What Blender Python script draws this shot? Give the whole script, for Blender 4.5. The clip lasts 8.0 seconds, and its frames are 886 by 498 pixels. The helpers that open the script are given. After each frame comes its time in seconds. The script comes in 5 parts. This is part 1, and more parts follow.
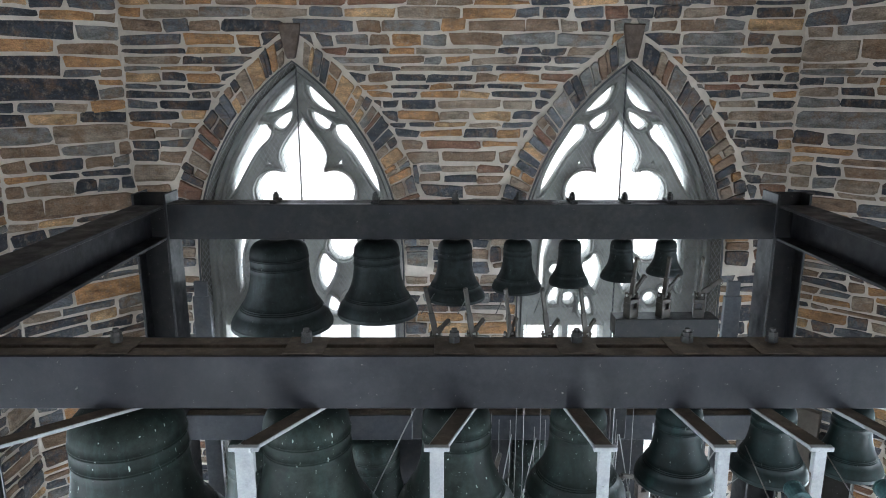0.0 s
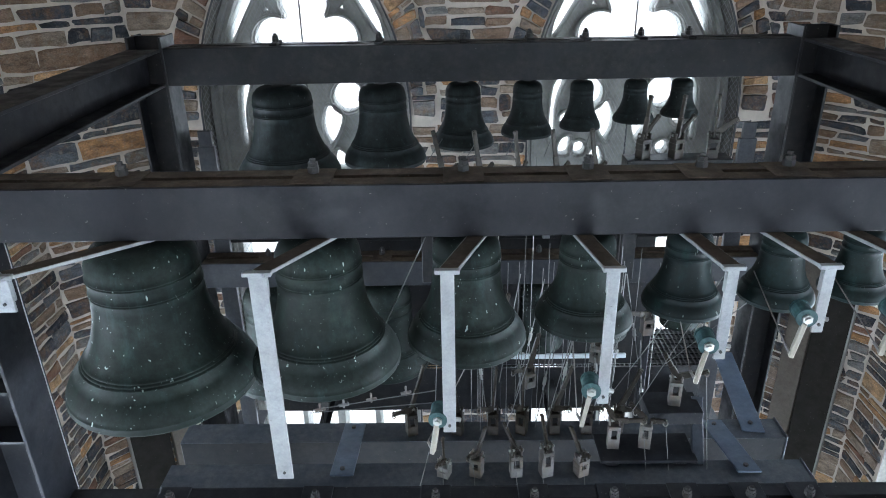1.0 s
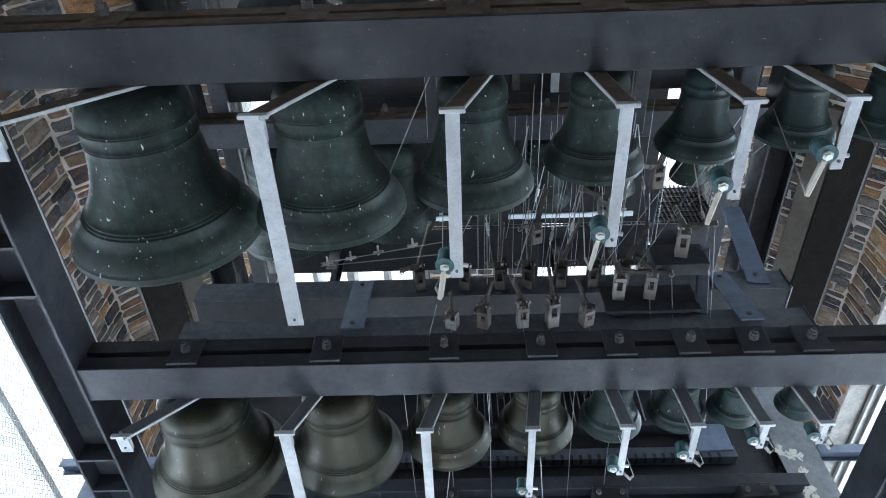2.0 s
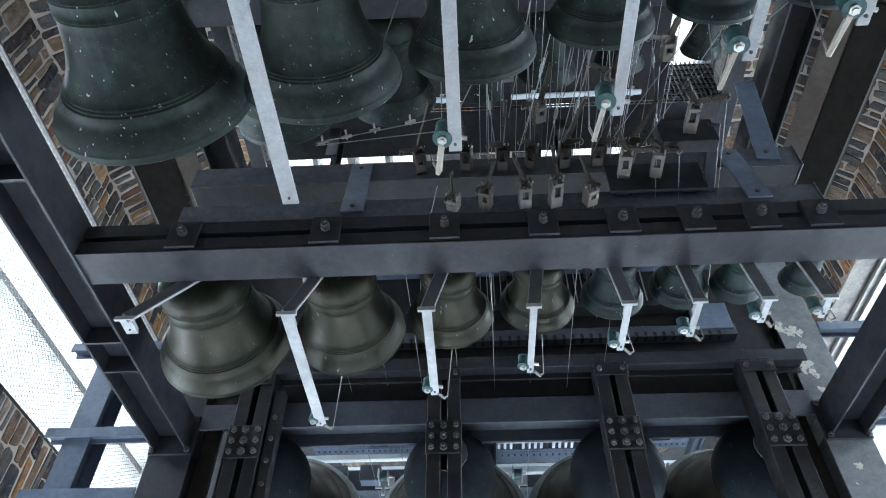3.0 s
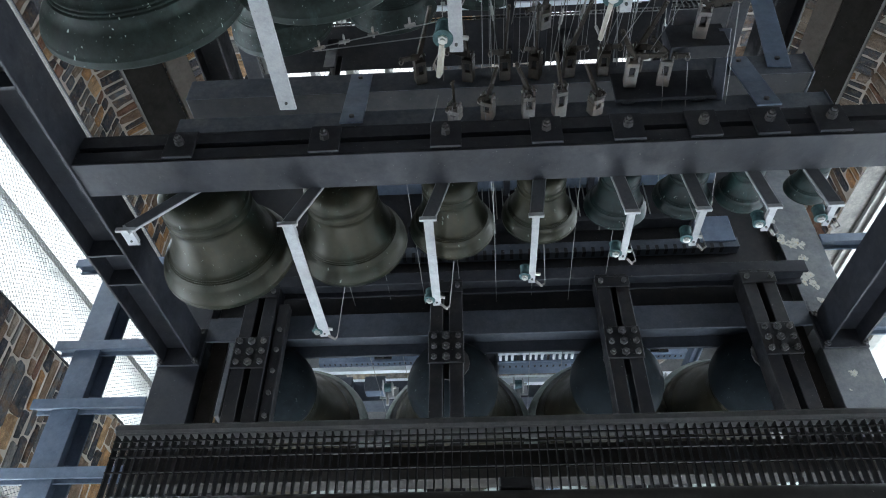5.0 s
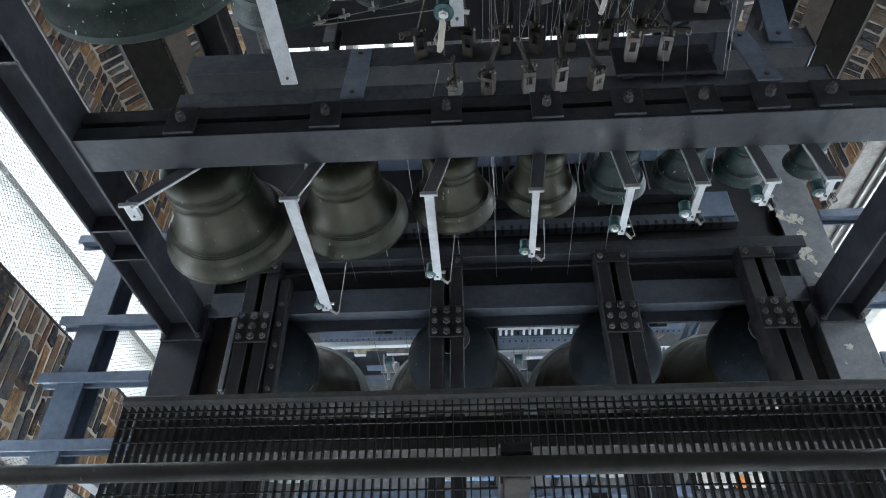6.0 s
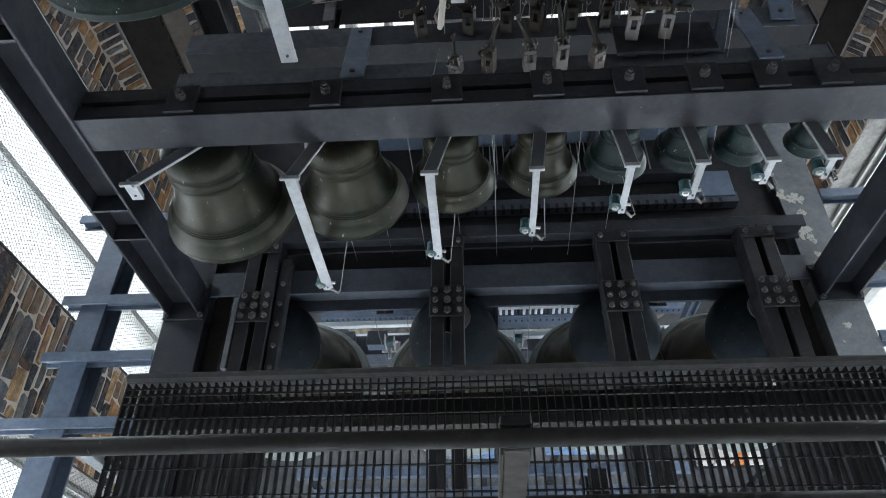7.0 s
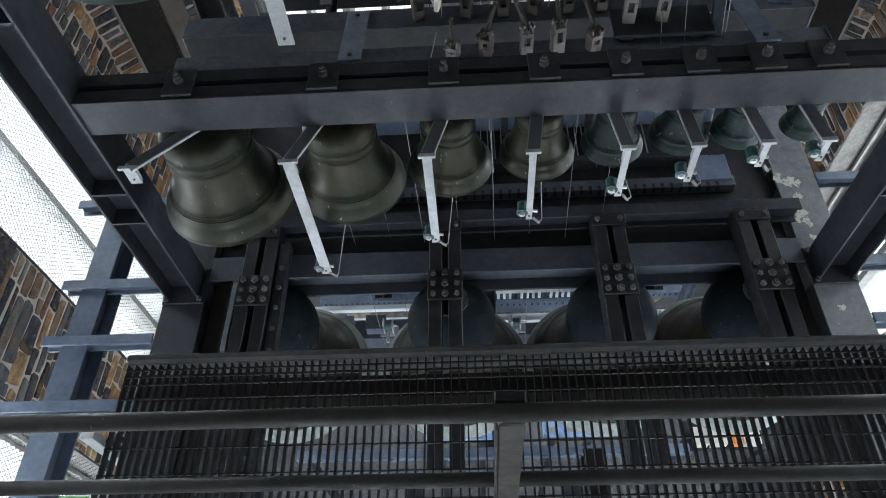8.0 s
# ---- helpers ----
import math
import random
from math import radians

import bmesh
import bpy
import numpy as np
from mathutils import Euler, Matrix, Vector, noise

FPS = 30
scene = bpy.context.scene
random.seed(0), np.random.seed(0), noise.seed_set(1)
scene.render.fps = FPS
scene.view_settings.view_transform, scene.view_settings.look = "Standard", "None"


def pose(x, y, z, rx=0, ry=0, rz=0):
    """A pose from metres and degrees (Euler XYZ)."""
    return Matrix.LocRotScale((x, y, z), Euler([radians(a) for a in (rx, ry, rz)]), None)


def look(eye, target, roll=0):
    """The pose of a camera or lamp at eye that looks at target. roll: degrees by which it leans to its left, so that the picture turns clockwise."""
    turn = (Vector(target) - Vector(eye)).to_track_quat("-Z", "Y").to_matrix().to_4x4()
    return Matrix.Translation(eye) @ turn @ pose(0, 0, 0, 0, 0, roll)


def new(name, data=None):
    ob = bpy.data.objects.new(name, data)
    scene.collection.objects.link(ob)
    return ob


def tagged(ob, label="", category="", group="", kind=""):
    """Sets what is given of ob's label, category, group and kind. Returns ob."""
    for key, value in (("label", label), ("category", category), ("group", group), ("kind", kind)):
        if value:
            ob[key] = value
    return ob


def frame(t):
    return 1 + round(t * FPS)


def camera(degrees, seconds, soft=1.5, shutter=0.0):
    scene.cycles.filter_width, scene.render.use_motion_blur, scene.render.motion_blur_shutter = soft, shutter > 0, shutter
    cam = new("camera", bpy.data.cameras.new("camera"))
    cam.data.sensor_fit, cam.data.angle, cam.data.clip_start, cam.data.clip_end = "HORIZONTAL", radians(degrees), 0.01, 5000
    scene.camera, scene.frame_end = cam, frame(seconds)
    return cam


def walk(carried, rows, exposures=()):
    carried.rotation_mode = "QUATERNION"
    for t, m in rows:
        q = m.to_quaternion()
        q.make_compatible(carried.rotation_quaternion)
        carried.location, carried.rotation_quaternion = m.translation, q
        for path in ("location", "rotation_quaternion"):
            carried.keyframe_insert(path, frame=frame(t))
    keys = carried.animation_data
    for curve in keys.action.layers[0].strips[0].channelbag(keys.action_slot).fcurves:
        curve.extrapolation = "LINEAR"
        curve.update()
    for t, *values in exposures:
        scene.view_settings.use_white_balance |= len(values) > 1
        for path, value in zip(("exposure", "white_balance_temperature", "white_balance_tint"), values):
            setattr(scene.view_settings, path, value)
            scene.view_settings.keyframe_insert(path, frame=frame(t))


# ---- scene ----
cam = camera(65.2, 8.0, 1.0)
METRES, EYE, TILT, LEAN, TURN = 0.58, 4.0, -13.3, 0.0, 0.0
ROWS = [
    (0.0, 0.0, 0.0, 0.0, 0.0, 0.0, 0.0),
    (0.5, 0.0048, 0.0416, -0.1432, 0.34, -5.49, 0.42),
    (1.0, -0.0032, 0.0678, -0.2684, 0.62, -10.96, 0.91),
    (1.5, -0.0042, 0.1035, -0.3769, 0.78, -16.32, 1.43),
    (2.0, -0.0069, 0.1478, -0.4793, 0.84, -21.51, 1.91),
    (3.5, 0.0427, 0.2652, -0.7036, 0.88, -33.23, 3.02),
    (4.0, 0.0409, 0.2683, -0.7411, 0.87, -34.57, 3.08),
    (4.5, 0.0355, 0.2498, -0.7601, 0.89, -35.78, 3.1),
    (6.0, 0.0257, 0.1707, -0.7414, 0.85, -38.82, 3.15),
    (6.5, 0.026, 0.154, -0.744, 0.84, -39.64, 3.19),
    (7.0, 0.0244, 0.1391, -0.7473, 0.83, -40.34, 3.23),
    (7.5, 0.0282, 0.1142, -0.7482, 0.77, -40.95, 3.24),
    (8.0, 0.0375, 0.087, -0.7438, 0.68, -41.47, 3.25),
]
walk(cam, [(t, pose(0, 0, EYE, TILT, LEAN, TURN) @ pose(METRES * x, METRES * y, METRES * z, 90 + pitch, roll, yaw)) for t, x, y, z, yaw, pitch, roll in ROWS],
     exposures=[(0.0, 0.66, 6450, 10), (1.0, 0.58, 6200, 10), (2.0, 0.47, 6100, 10), (3.5, 0.29, 6300, 10), (4.5, 0.07, 6450, 10), (6.0, -0.09, 6550, 11), (8.0, -0.13, 6650, 12)])

# ---- plan of the tower (metres) ----
CX, CY, HALF, FLAT = 0.17, 2.65, 3.85, 3.08      # centre, half width, half length of a straight wall
WALL_T = 0.7                                     # wall thickness
WIN_X, WIN_W = 1.54, 0.975                       # window centres either side of a wall's middle, half width
SILL, SPRING, APEX = -3.9, 2.30, 4.20
FLOOR_Z, CEIL_Z = -5.2, 7.0

# ---- light ----
world = bpy.data.worlds.new("sky")
scene.world = world
world.use_nodes = True
wn = world.node_tree
sky = wn.nodes.new("ShaderNodeTexSky")
sky.sky_type, sky.sun_disc, sky.sun_elevation, sky.sun_rotation = "NISHITA", False, radians(50), radians(120)
wn.links.new(sky.outputs[0], wn.nodes["Background"].inputs[0])
wn.nodes["Background"].inputs[1].default_value = 0.15
# bright haze and pale ground far outside the windows
glow = bpy.data.materials.new("bright_haze")
glow.use_nodes = True
gn = glow.node_tree
gn.nodes.remove(gn.nodes["Principled BSDF"])
ge = gn.nodes.new("ShaderNodeEmission")
ge.inputs[0].default_value, ge.inputs[1].default_value = (0.93, 0.97, 1.0, 1), 1.7
gn.links.new(ge.outputs[0], gn.nodes["Material Output"].inputs[0])
bm = bmesh.new()
prev = None
for rr, zz in ((0.01, -32), (30, -32), (52, -28), (64, -12), (66, 20), (66, 60)):
    ring = [bm.verts.new((rr * math.cos(math.pi * i / 24), rr * math.sin(math.pi * i / 24), zz)) for i in range(48)]
    if prev:
        for i in range(48):
            bm.faces.new((prev[i], prev[(i + 1) % 48], ring[(i + 1) % 48], ring[i]))
    prev = ring
me = bpy.data.meshes.new("backdrop")
bm.to_mesh(me)
bm.free()
me.materials.append(glow)
tagged(new("backdrop", me), "overexposed white daylight outside the tower", "backdrop", kind="structure")
sun = new("sun", bpy.data.lights.new("sun", "SUN"))
sun.data.energy, sun.data.angle, sun.data.color = 1.0, radians(12), (1.0, 0.95, 0.88)
sun.matrix_world = look((-6, -5, 12), (0, 3, 0))

WINDOW_POWER = {"north": 270, "west": 840, "south": 430, "east": 760}


def wall_pose(side):
    """Frame of one wall: x along the wall, y outwards, z up, origin at the middle of its inner face."""
    turn = {"north": 0, "west": 90, "south": 180, "east": 270}[side]
    return pose(CX, CY, 0, 0, 0, turn) @ pose(0, HALF, 0)


for side in WINDOW_POWER:
    for sx in (-1, 1):
        lamp = new("window_light", bpy.data.lights.new("window_light", "AREA"))
        lamp.data.shape, lamp.data.size, lamp.data.size_y = "RECTANGLE", 2 * WIN_W + 0.5, APEX - SILL + 0.6
        lamp.data.energy, lamp.data.color = WINDOW_POWER[side], (0.755, 0.885, 1.0)
        lamp.matrix_world = wall_pose(side) @ pose(sx * WIN_X, WALL_T + 0.25, (APEX + SILL) / 2, -90, 0, 0)

# ---- materials ----


def material(name, base=(0.5, 0.5, 0.5), rough=0.5, metal=0.0):
    m = bpy.data.materials.new(name)
    m.use_nodes = True
    b = m.node_tree.nodes["Principled BSDF"]
    b.inputs["Base Color"].default_value = (*base, 1)
    b.inputs["Roughness"].default_value = rough
    b.inputs["Metallic"].default_value = metal
    return m, m.node_tree, b


def nnode(nt, kind, **ins):
    n = nt.nodes.new(kind)
    for k, v in ins.items():
        n.inputs[k.replace("_", " ")].default_value = v
    return n


def coords(nt, scale=(1, 1, 1)):
    g = nt.nodes.new("ShaderNodeNewGeometry")
    m = nt.nodes.new("ShaderNodeMapping")
    m.inputs["Scale"].default_value = scale
    nt.links.new(g.outputs["Position"], m.inputs["Vector"])
    return m.outputs[0]


def noise_tex(nt, scale, detail=4, rough=0.6, stretch=(1, 1, 1)):
    n = nnode(nt, "ShaderNodeTexNoise", Scale=scale, Detail=detail, Roughness=rough)
    nt.links.new(coords(nt, stretch), n.inputs["Vector"])
    return n.outputs[0]


def ramp(nt, fac, stops):
    r = nt.nodes.new("ShaderNodeValToRGB")
    e = r.color_ramp.elements
    while len(e) < len(stops):
        e.new(0.5)
    for el, (p, c) in zip(e, stops):
        el.position, el.color = p, (*c, 1) if len(c) == 3 else c
    nt.links.new(fac, r.inputs[0])
    return r.outputs[0]


def mix(nt, fac, a, b, blend="MIX"):
    n = nt.nodes.new("ShaderNodeMix")
    n.data_type, n.blend_type = "RGBA", blend
    for sock, v in ((n.inputs[0], fac), (n.inputs[6], a), (n.inputs[7], b)):
        if isinstance(v, bpy.types.NodeSocket):
            nt.links.new(v, sock)
        else:
            sock.default_value = v if isinstance(v, float) else (*v, 1)
    return n.outputs[2]


def bump(nt, bsdf, height, strength, distance=0.01):
    b = nnode(nt, "ShaderNodeBump", Strength=strength, Distance=distance)
    nt.links.new(height, b.inputs["Height"])
    nt.links.new(b.outputs[0], bsdf.inputs["Normal"])


def grey(v):
    return (v, v, v)


def painted_steel(name, dark, light, dust=(0.10, 0.085, 0.07), dust_amount=0.5, rough=0.45):
    """Old paint: two tones in large blotches, dust in patches, small chips."""
    m, nt, b = material(name, dark, rough)
    b.inputs["Specular IOR Level"].default_value = 0.32
    big = noise_tex(nt, 2.2, 5, 0.65)
    c = mix(nt, ramp(nt, big, [(0.35, grey(0)), (0.7, grey(1))]), dark, light)
    d = ramp(nt, noise_tex(nt, 6.0, 6, 0.7), [(0.45, grey(0)), (0.75, grey(dust_amount))])
    c = mix(nt, d, c, dust)
    c = mix(nt, 1.0, c, ramp(nt, noise_tex(nt, 24, 5, 0.75), [(0.32, grey(0.82)), (0.68, grey(1.20))]), "MULTIPLY")
    c = mix(nt, 1.0, c, ramp(nt, noise_tex(nt, 140, 3, 0.7), [(0.35, grey(0.93)), (0.65, grey(1.07))]), "MULTIPLY")
    chips = ramp(nt, noise_tex(nt, 55, 3, 0.6), [(0.70, grey(0)), (0.74, grey(0.7))])
    c = mix(nt, chips, c, (0.17, 0.16, 0.15))
    nt.links.new(c, b.inputs["Base Color"])
    r = ramp(nt, noise_tex(nt, 9, 4, 0.6), [(0.3, grey(rough - 0.12)), (0.7, grey(rough + 0.2))])
    nt.links.new(r, b.inputs["Roughness"])
    bump(nt, b, noise_tex(nt, 60, 3, 0.5), 0.12, 0.004)
    return m


STEEL = painted_steel("charcoal_paint", (0.006, 0.0063, 0.008), (0.0125, 0.013, 0.016), dust=(0.034, 0.028, 0.023))
STEEL_GREY = painted_steel("slate_paint", (0.011, 0.0125, 0.017), (0.023, 0.0255, 0.033), dust=(0.056, 0.050, 0.046), dust_amount=0.35)
# navy tone darkened in place of the weaker light on the upper beam
STEEL_NAVY_DIMMED = painted_steel("navy_charcoal_dimmed", (0.0065, 0.0065, 0.0100), (0.0135, 0.0135, 0.0195), dust=(0.028, 0.025, 0.027), dust_amount=0.3)
STEEL_SLATE = painted_steel("blue_slate_paint", (0.038, 0.045, 0.058), (0.066, 0.076, 0.096), dust=(0.075, 0.07, 0.066), dust_amount=0.35)
# worn slate, brightened to carry the light on the right girder
WORN_LIT_GIRDER = painted_steel("worn_lit_slate_paint", (0.085, 0.092, 0.100), (0.15, 0.158, 0.168), dust=(0.17, 0.16, 0.14), dust_amount=0.5)
STEEL_DUSTY = painted_steel("dusty_brown_top", (0.060, 0.047, 0.037), (0.10, 0.076, 0.058), dust=(0.17, 0.13, 0.10), dust_amount=0.8, rough=0.7)
ARM_GREY = painted_steel("mid_grey_paint", (0.075, 0.08, 0.09), (0.12, 0.125, 0.14))
STEEL_BLUE = painted_steel("blue_grey_paint", (0.072, 0.096, 0.135), (0.115, 0.147, 0.20), dust_amount=0.2)
WHITE_PAINT = painted_steel("white_paint", (0.30, 0.312, 0.322), (0.42, 0.432, 0.442), dust=(0.24, 0.225, 0.205), dust_amount=0.6, rough=0.5)
BOLT_STEEL = painted_steel("dark_bolt", (0.04, 0.04, 0.042), (0.08, 0.08, 0.08), rough=0.4)
ZINC, _nt, _b = material("zinc", (0.45, 0.45, 0.43), 0.4, 0.9)
ALU, _nt, _b = material("aluminium_rail", (0.74, 0.78, 0.82), 0.45, 0.15)
LIGHT_BLUE = painted_steel("light_blue_enamel", (0.22, 0.36, 0.62), (0.32, 0.48, 0.74), dust=(0.4, 0.42, 0.45), dust_amount=0.4)
WIRE, _nt, _b = material("steel_wire", (0.19, 0.19, 0.185), 0.5, 0.6)
BROWN_METAL = painted_steel("brown_lever", (0.022, 0.018, 0.014), (0.055, 0.044, 0.034), dust=(0.08, 0.065, 0.05), dust_amount=0.5)
BROWN_PANEL = painted_steel("dark_brown_board", (0.010, 0.008, 0.0065), (0.017, 0.0135, 0.0105), dust=(0.025, 0.02, 0.015), dust_amount=0.4, rough=0.6)
TAN_PLASTER = painted_steel("tan_render", (0.12, 0.10, 0.085), (0.17, 0.15, 0.13), dust=(0.09, 0.08, 0.07), rough=0.8)
CONCRETE = painted_steel("concrete", (0.055, 0.057, 0.06), (0.10, 0.102, 0.104), dust=(0.10, 0.098, 0.095), rough=0.8)
FLAKED, _nt, _b = material("flaked_white", (0.5, 0.5, 0.46), 0.85)
_c = ramp(_nt, noise_tex(_nt, 38, 5, 0.75), [(0.36, (0.10, 0.105, 0.11)), (0.44, (0.34, 0.33, 0.29)), (0.56, (0.46, 0.44, 0.38)), (0.64, (0.36, 0.24, 0.11)), (0.70, (0.52, 0.51, 0.47))])
_nt.links.new(_c, _b.inputs["Base Color"])
bump(_nt, _b, noise_tex(_nt, 60, 4, 0.6), 0.3, 0.004)
FELT, _nt, _b = material("teal_roller", (0.07, 0.17, 0.18), 0.6)
_n = noise_tex(_nt, 40, 4)
_nt.links.new(ramp(_nt, _n, [(0.35, (0.02, 0.055, 0.06)), (0.7, (0.055, 0.125, 0.13))]), _b.inputs["Base Color"])
CLEVIS = painted_steel("dull_grey_zinc", (0.13, 0.125, 0.12), (0.27, 0.26, 0.25), dust=(0.14, 0.085, 0.05), dust_amount=0.8, rough=0.6)
TAN_LEVER = painted_steel("tan_lever", (0.30, 0.27, 0.22), (0.42, 0.39, 0.33), dust=(0.2, 0.17, 0.13), dust_amount=0.6)
GREEN_PANEL, _nt, _b = material("green_board", (0.12, 0.28, 0.10), 0.6)
_nt.links.new(ramp(_nt, noise_tex(_nt, 7, 4), [(0.3, (0.09, 0.22, 0.08)), (0.7, (0.16, 0.33, 0.14))]), _b.inputs["Base Color"])


def bronze(name, dark, light, verdigris, speck=0.85, gloss=0.0, spec=0.20, sheen=(1.0, 1.0, 1.0)):
    m, nt, b = material(name, dark, 0.5, 0.0)
    b.inputs["Specular IOR Level"].default_value = spec
    b.inputs["Specular Tint"].default_value = (*sheen, 1)
    c = mix(nt, ramp(nt, noise_tex(nt, 3.0, 5, 0.6), [(0.35, grey(0)), (0.68, grey(1))]), dark, light)
    streak = ramp(nt, noise_tex(nt, 5.0, 5, 0.7, (3.0, 3.0, 0.5)), [(0.52, grey(0)), (0.72, grey(0.55))])
    c = mix(nt, streak, c, verdigris)
    mott = ramp(nt, noise_tex(nt, 16, 5, 0.7), [(0.38, grey(0.55)), (0.66, grey(1.55))])
    c = mix(nt, 1.0, c, mott, "MULTIPLY")
    specks = ramp(nt, noise_tex(nt, 34, 2, 0.5, (1.5, 1.5, 0.6)), [(0.71, grey(0)), (0.735, grey(speck))])
    c = mix(nt, specks, c, (0.42, 0.50, 0.46))
    dots = ramp(nt, noise_tex(nt, 95, 2, 0.5), [(0.72, grey(0)), (0.75, grey(speck * 0.6))])
    c = mix(nt, dots, c, (0.30, 0.38, 0.35))
    nt.links.new(c, b.inputs["Base Color"])
    r = ramp(nt, noise_tex(nt, 8, 4), [(0.3, grey(0.52 - gloss)), (0.7, grey(0.82 - gloss))])
    nt.links.new(r, b.inputs["Roughness"])
    bump(nt, b, noise_tex(nt, 45, 4, 0.6), 0.10, 0.004)
    return m


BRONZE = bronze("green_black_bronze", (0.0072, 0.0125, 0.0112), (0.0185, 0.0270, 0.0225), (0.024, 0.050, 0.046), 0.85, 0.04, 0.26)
BRONZE_WARM = bronze("brown_green_bronze", (0.0042, 0.0075, 0.0052), (0.0170, 0.0145, 0.0080), (0.009, 0.024, 0.020), 0.3, 0.16, 0.30, (1.0, 0.95, 0.80))
BRONZE_TEAL = bronze("teal_black_bronze", (0.0035, 0.0090, 0.0095), (0.0090, 0.0200, 0.0190), (0.012, 0.042, 0.040), 0.35, 0.12, 0.28)
# blue-black of the domed crowns: the sky's reflection laid into the bronze
CROWN_SKY = bronze("sky_tinted_crown", (0.0040, 0.0062, 0.0082), (0.0075, 0.0100, 0.0120), (0.008, 0.012, 0.014), 0.1, 0.0, 0.12, (0.75, 0.9, 1.0))
BRONZE_LOW = bronze("deep_brown_bronze", (0.0042, 0.0056, 0.0046), (0.0175, 0.0145, 0.0080), (0.010, 0.016, 0.014), 0.2, 0.18, 0.28, (1.0, 0.93, 0.74))
# pale grey-green that stands for window light on the big bells' lips
LIP = painted_steel("pale_lip_light", (0.13, 0.152, 0.145), (0.215, 0.24, 0.228), dust=(0.28, 0.29, 0.26), rough=0.6)
# pale tan and blue-grey hold the daylight on the lower bells' flanks
BRONZE_LIT = bronze("tan_bronze_lit", (0.055, 0.065, 0.075), (0.16, 0.125, 0.085), (0.09, 0.13, 0.15), 0.2, 0.1)
# dusty slate, lightened to stand for light falling on upper faces
DUSTED_LIT_SLATE = painted_steel("dusted_lit_slate_paint", (0.050, 0.058, 0.072), (0.090, 0.100, 0.118), dust=(0.13, 0.125, 0.118), rough=0.6)
EDGE_GREY = painted_steel("walked_grey_paint", (0.055, 0.056, 0.058), (0.088, 0.089, 0.092), dust=(0.10, 0.095, 0.088), rough=0.55)
RAIL_PAINT = painted_steel("handled_black_paint", (0.016, 0.0155, 0.0150), (0.030, 0.029, 0.027), dust=(0.05, 0.046, 0.042), rough=0.5)
POST_PAINT = painted_steel("dusty_grey_post_paint", (0.060, 0.057, 0.052), (0.095, 0.090, 0.082), dust=(0.11, 0.10, 0.09), rough=0.55)
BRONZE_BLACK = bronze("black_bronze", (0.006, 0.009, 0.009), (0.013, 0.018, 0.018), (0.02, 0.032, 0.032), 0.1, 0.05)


def stone_mat(name, per_object):
    """Slate grey, brown, ochre and tan stones, one tone for each stone, veined and pitted."""
    m, nt, b = material(name, rough=0.8)
    if per_object:
        rnd = nt.nodes.new("ShaderNodeObjectInfo").outputs["Random"]
    else:
        rnd = nt.nodes.new("ShaderNodeNewGeometry").outputs["Random Per Island"]
    r = nt.nodes.new("ShaderNodeValToRGB")
    r.color_ramp.interpolation = "CONSTANT"
    tones = [(0.0, (0.040, 0.044, 0.054)), (0.20, (0.085, 0.090, 0.102)), (0.34, (0.026, 0.029, 0.038)), (0.46, (0.19, 0.125, 0.085)),
             (0.60, (0.34, 0.18, 0.08)), (0.69, (0.24, 0.185, 0.14)), (0.80, (0.16, 0.155, 0.15)), (0.88, (0.40, 0.25, 0.13)), (0.95, (0.17, 0.085, 0.055))]
    e = r.color_ramp.elements
    while len(e) < len(tones):
        e.new(0.5)
    for el, (p, c) in zip(e, tones):
        el.position, el.color = p, (*c, 1)
    nt.links.new(rnd, r.inputs[0])
    veins = ramp(nt, noise_tex(nt, 5.5, 6, 0.7, (1, 1, 3.0)), [(0.3, grey(0.5)), (0.7, grey(2.0))])
    c = mix(nt, 1.0, r.outputs[0], veins, "MULTIPLY")
    rust = ramp(nt, noise_tex(nt, 4.6, 6, 0.75), [(0.49, grey(0)), (0.64, grey(0.75))])
    c = mix(nt, rust, c, (0.19, 0.105, 0.055))
    grain = ramp(nt, noise_tex(nt, 70, 4, 0.7, (1, 1, 2.2)), [(0.3, grey(0.6)), (0.7, grey(1.5))])
    c = mix(nt, 1.0, c, grain, "MULTIPLY")
    lime = ramp(nt, noise_tex(nt, 17, 6, 0.8), [(0.52, grey(0)), (0.68, grey(0.65))])
    c = mix(nt, lime, c, (0.33, 0.275, 0.22))
    nt.links.new(c, b.inputs["Base Color"])
    bump(nt, b, noise_tex(nt, 26, 7, 0.75), 1.0, 0.025)
    return m


STONE_PART = stone_mat("wall_stone", True)
STONE_REST = stone_mat("wall_stone_rest", False)
MORTAR, _nt, _b = material("pink_grey_mortar", (0.42, 0.38, 0.35), 0.9)
_c = ramp(_nt, noise_tex(_nt, 4, 6, 0.7), [(0.3, (0.48, 0.42, 0.365)), (0.7, (0.74, 0.655, 0.57))])
_nt.links.new(_c, _b.inputs["Base Color"])
bump(_nt, _b, noise_tex(_nt, 35, 5, 0.7), 0.5, 0.01)
LIMESTONE, _nt, _b = material("grey_limestone", (0.30, 0.29, 0.27), 0.85)
_c = ramp(_nt, noise_tex(_nt, 6, 6, 0.7), [(0.3, (0.19, 0.19, 0.178)), (0.7, (0.36, 0.35, 0.325))])
_nt.links.new(_c, _b.inputs["Base Color"])
bump(_nt, _b, noise_tex(_nt, 30, 5, 0.7), 0.3, 0.01)
# pale tone chosen so the unseen ceiling reflects light downwards
CEILING_BOUNCE = painted_steel("pale_ceiling_bounce", (0.40, 0.39, 0.37), (0.52, 0.51, 0.48), dust=(0.35, 0.33, 0.30), rough=0.9)
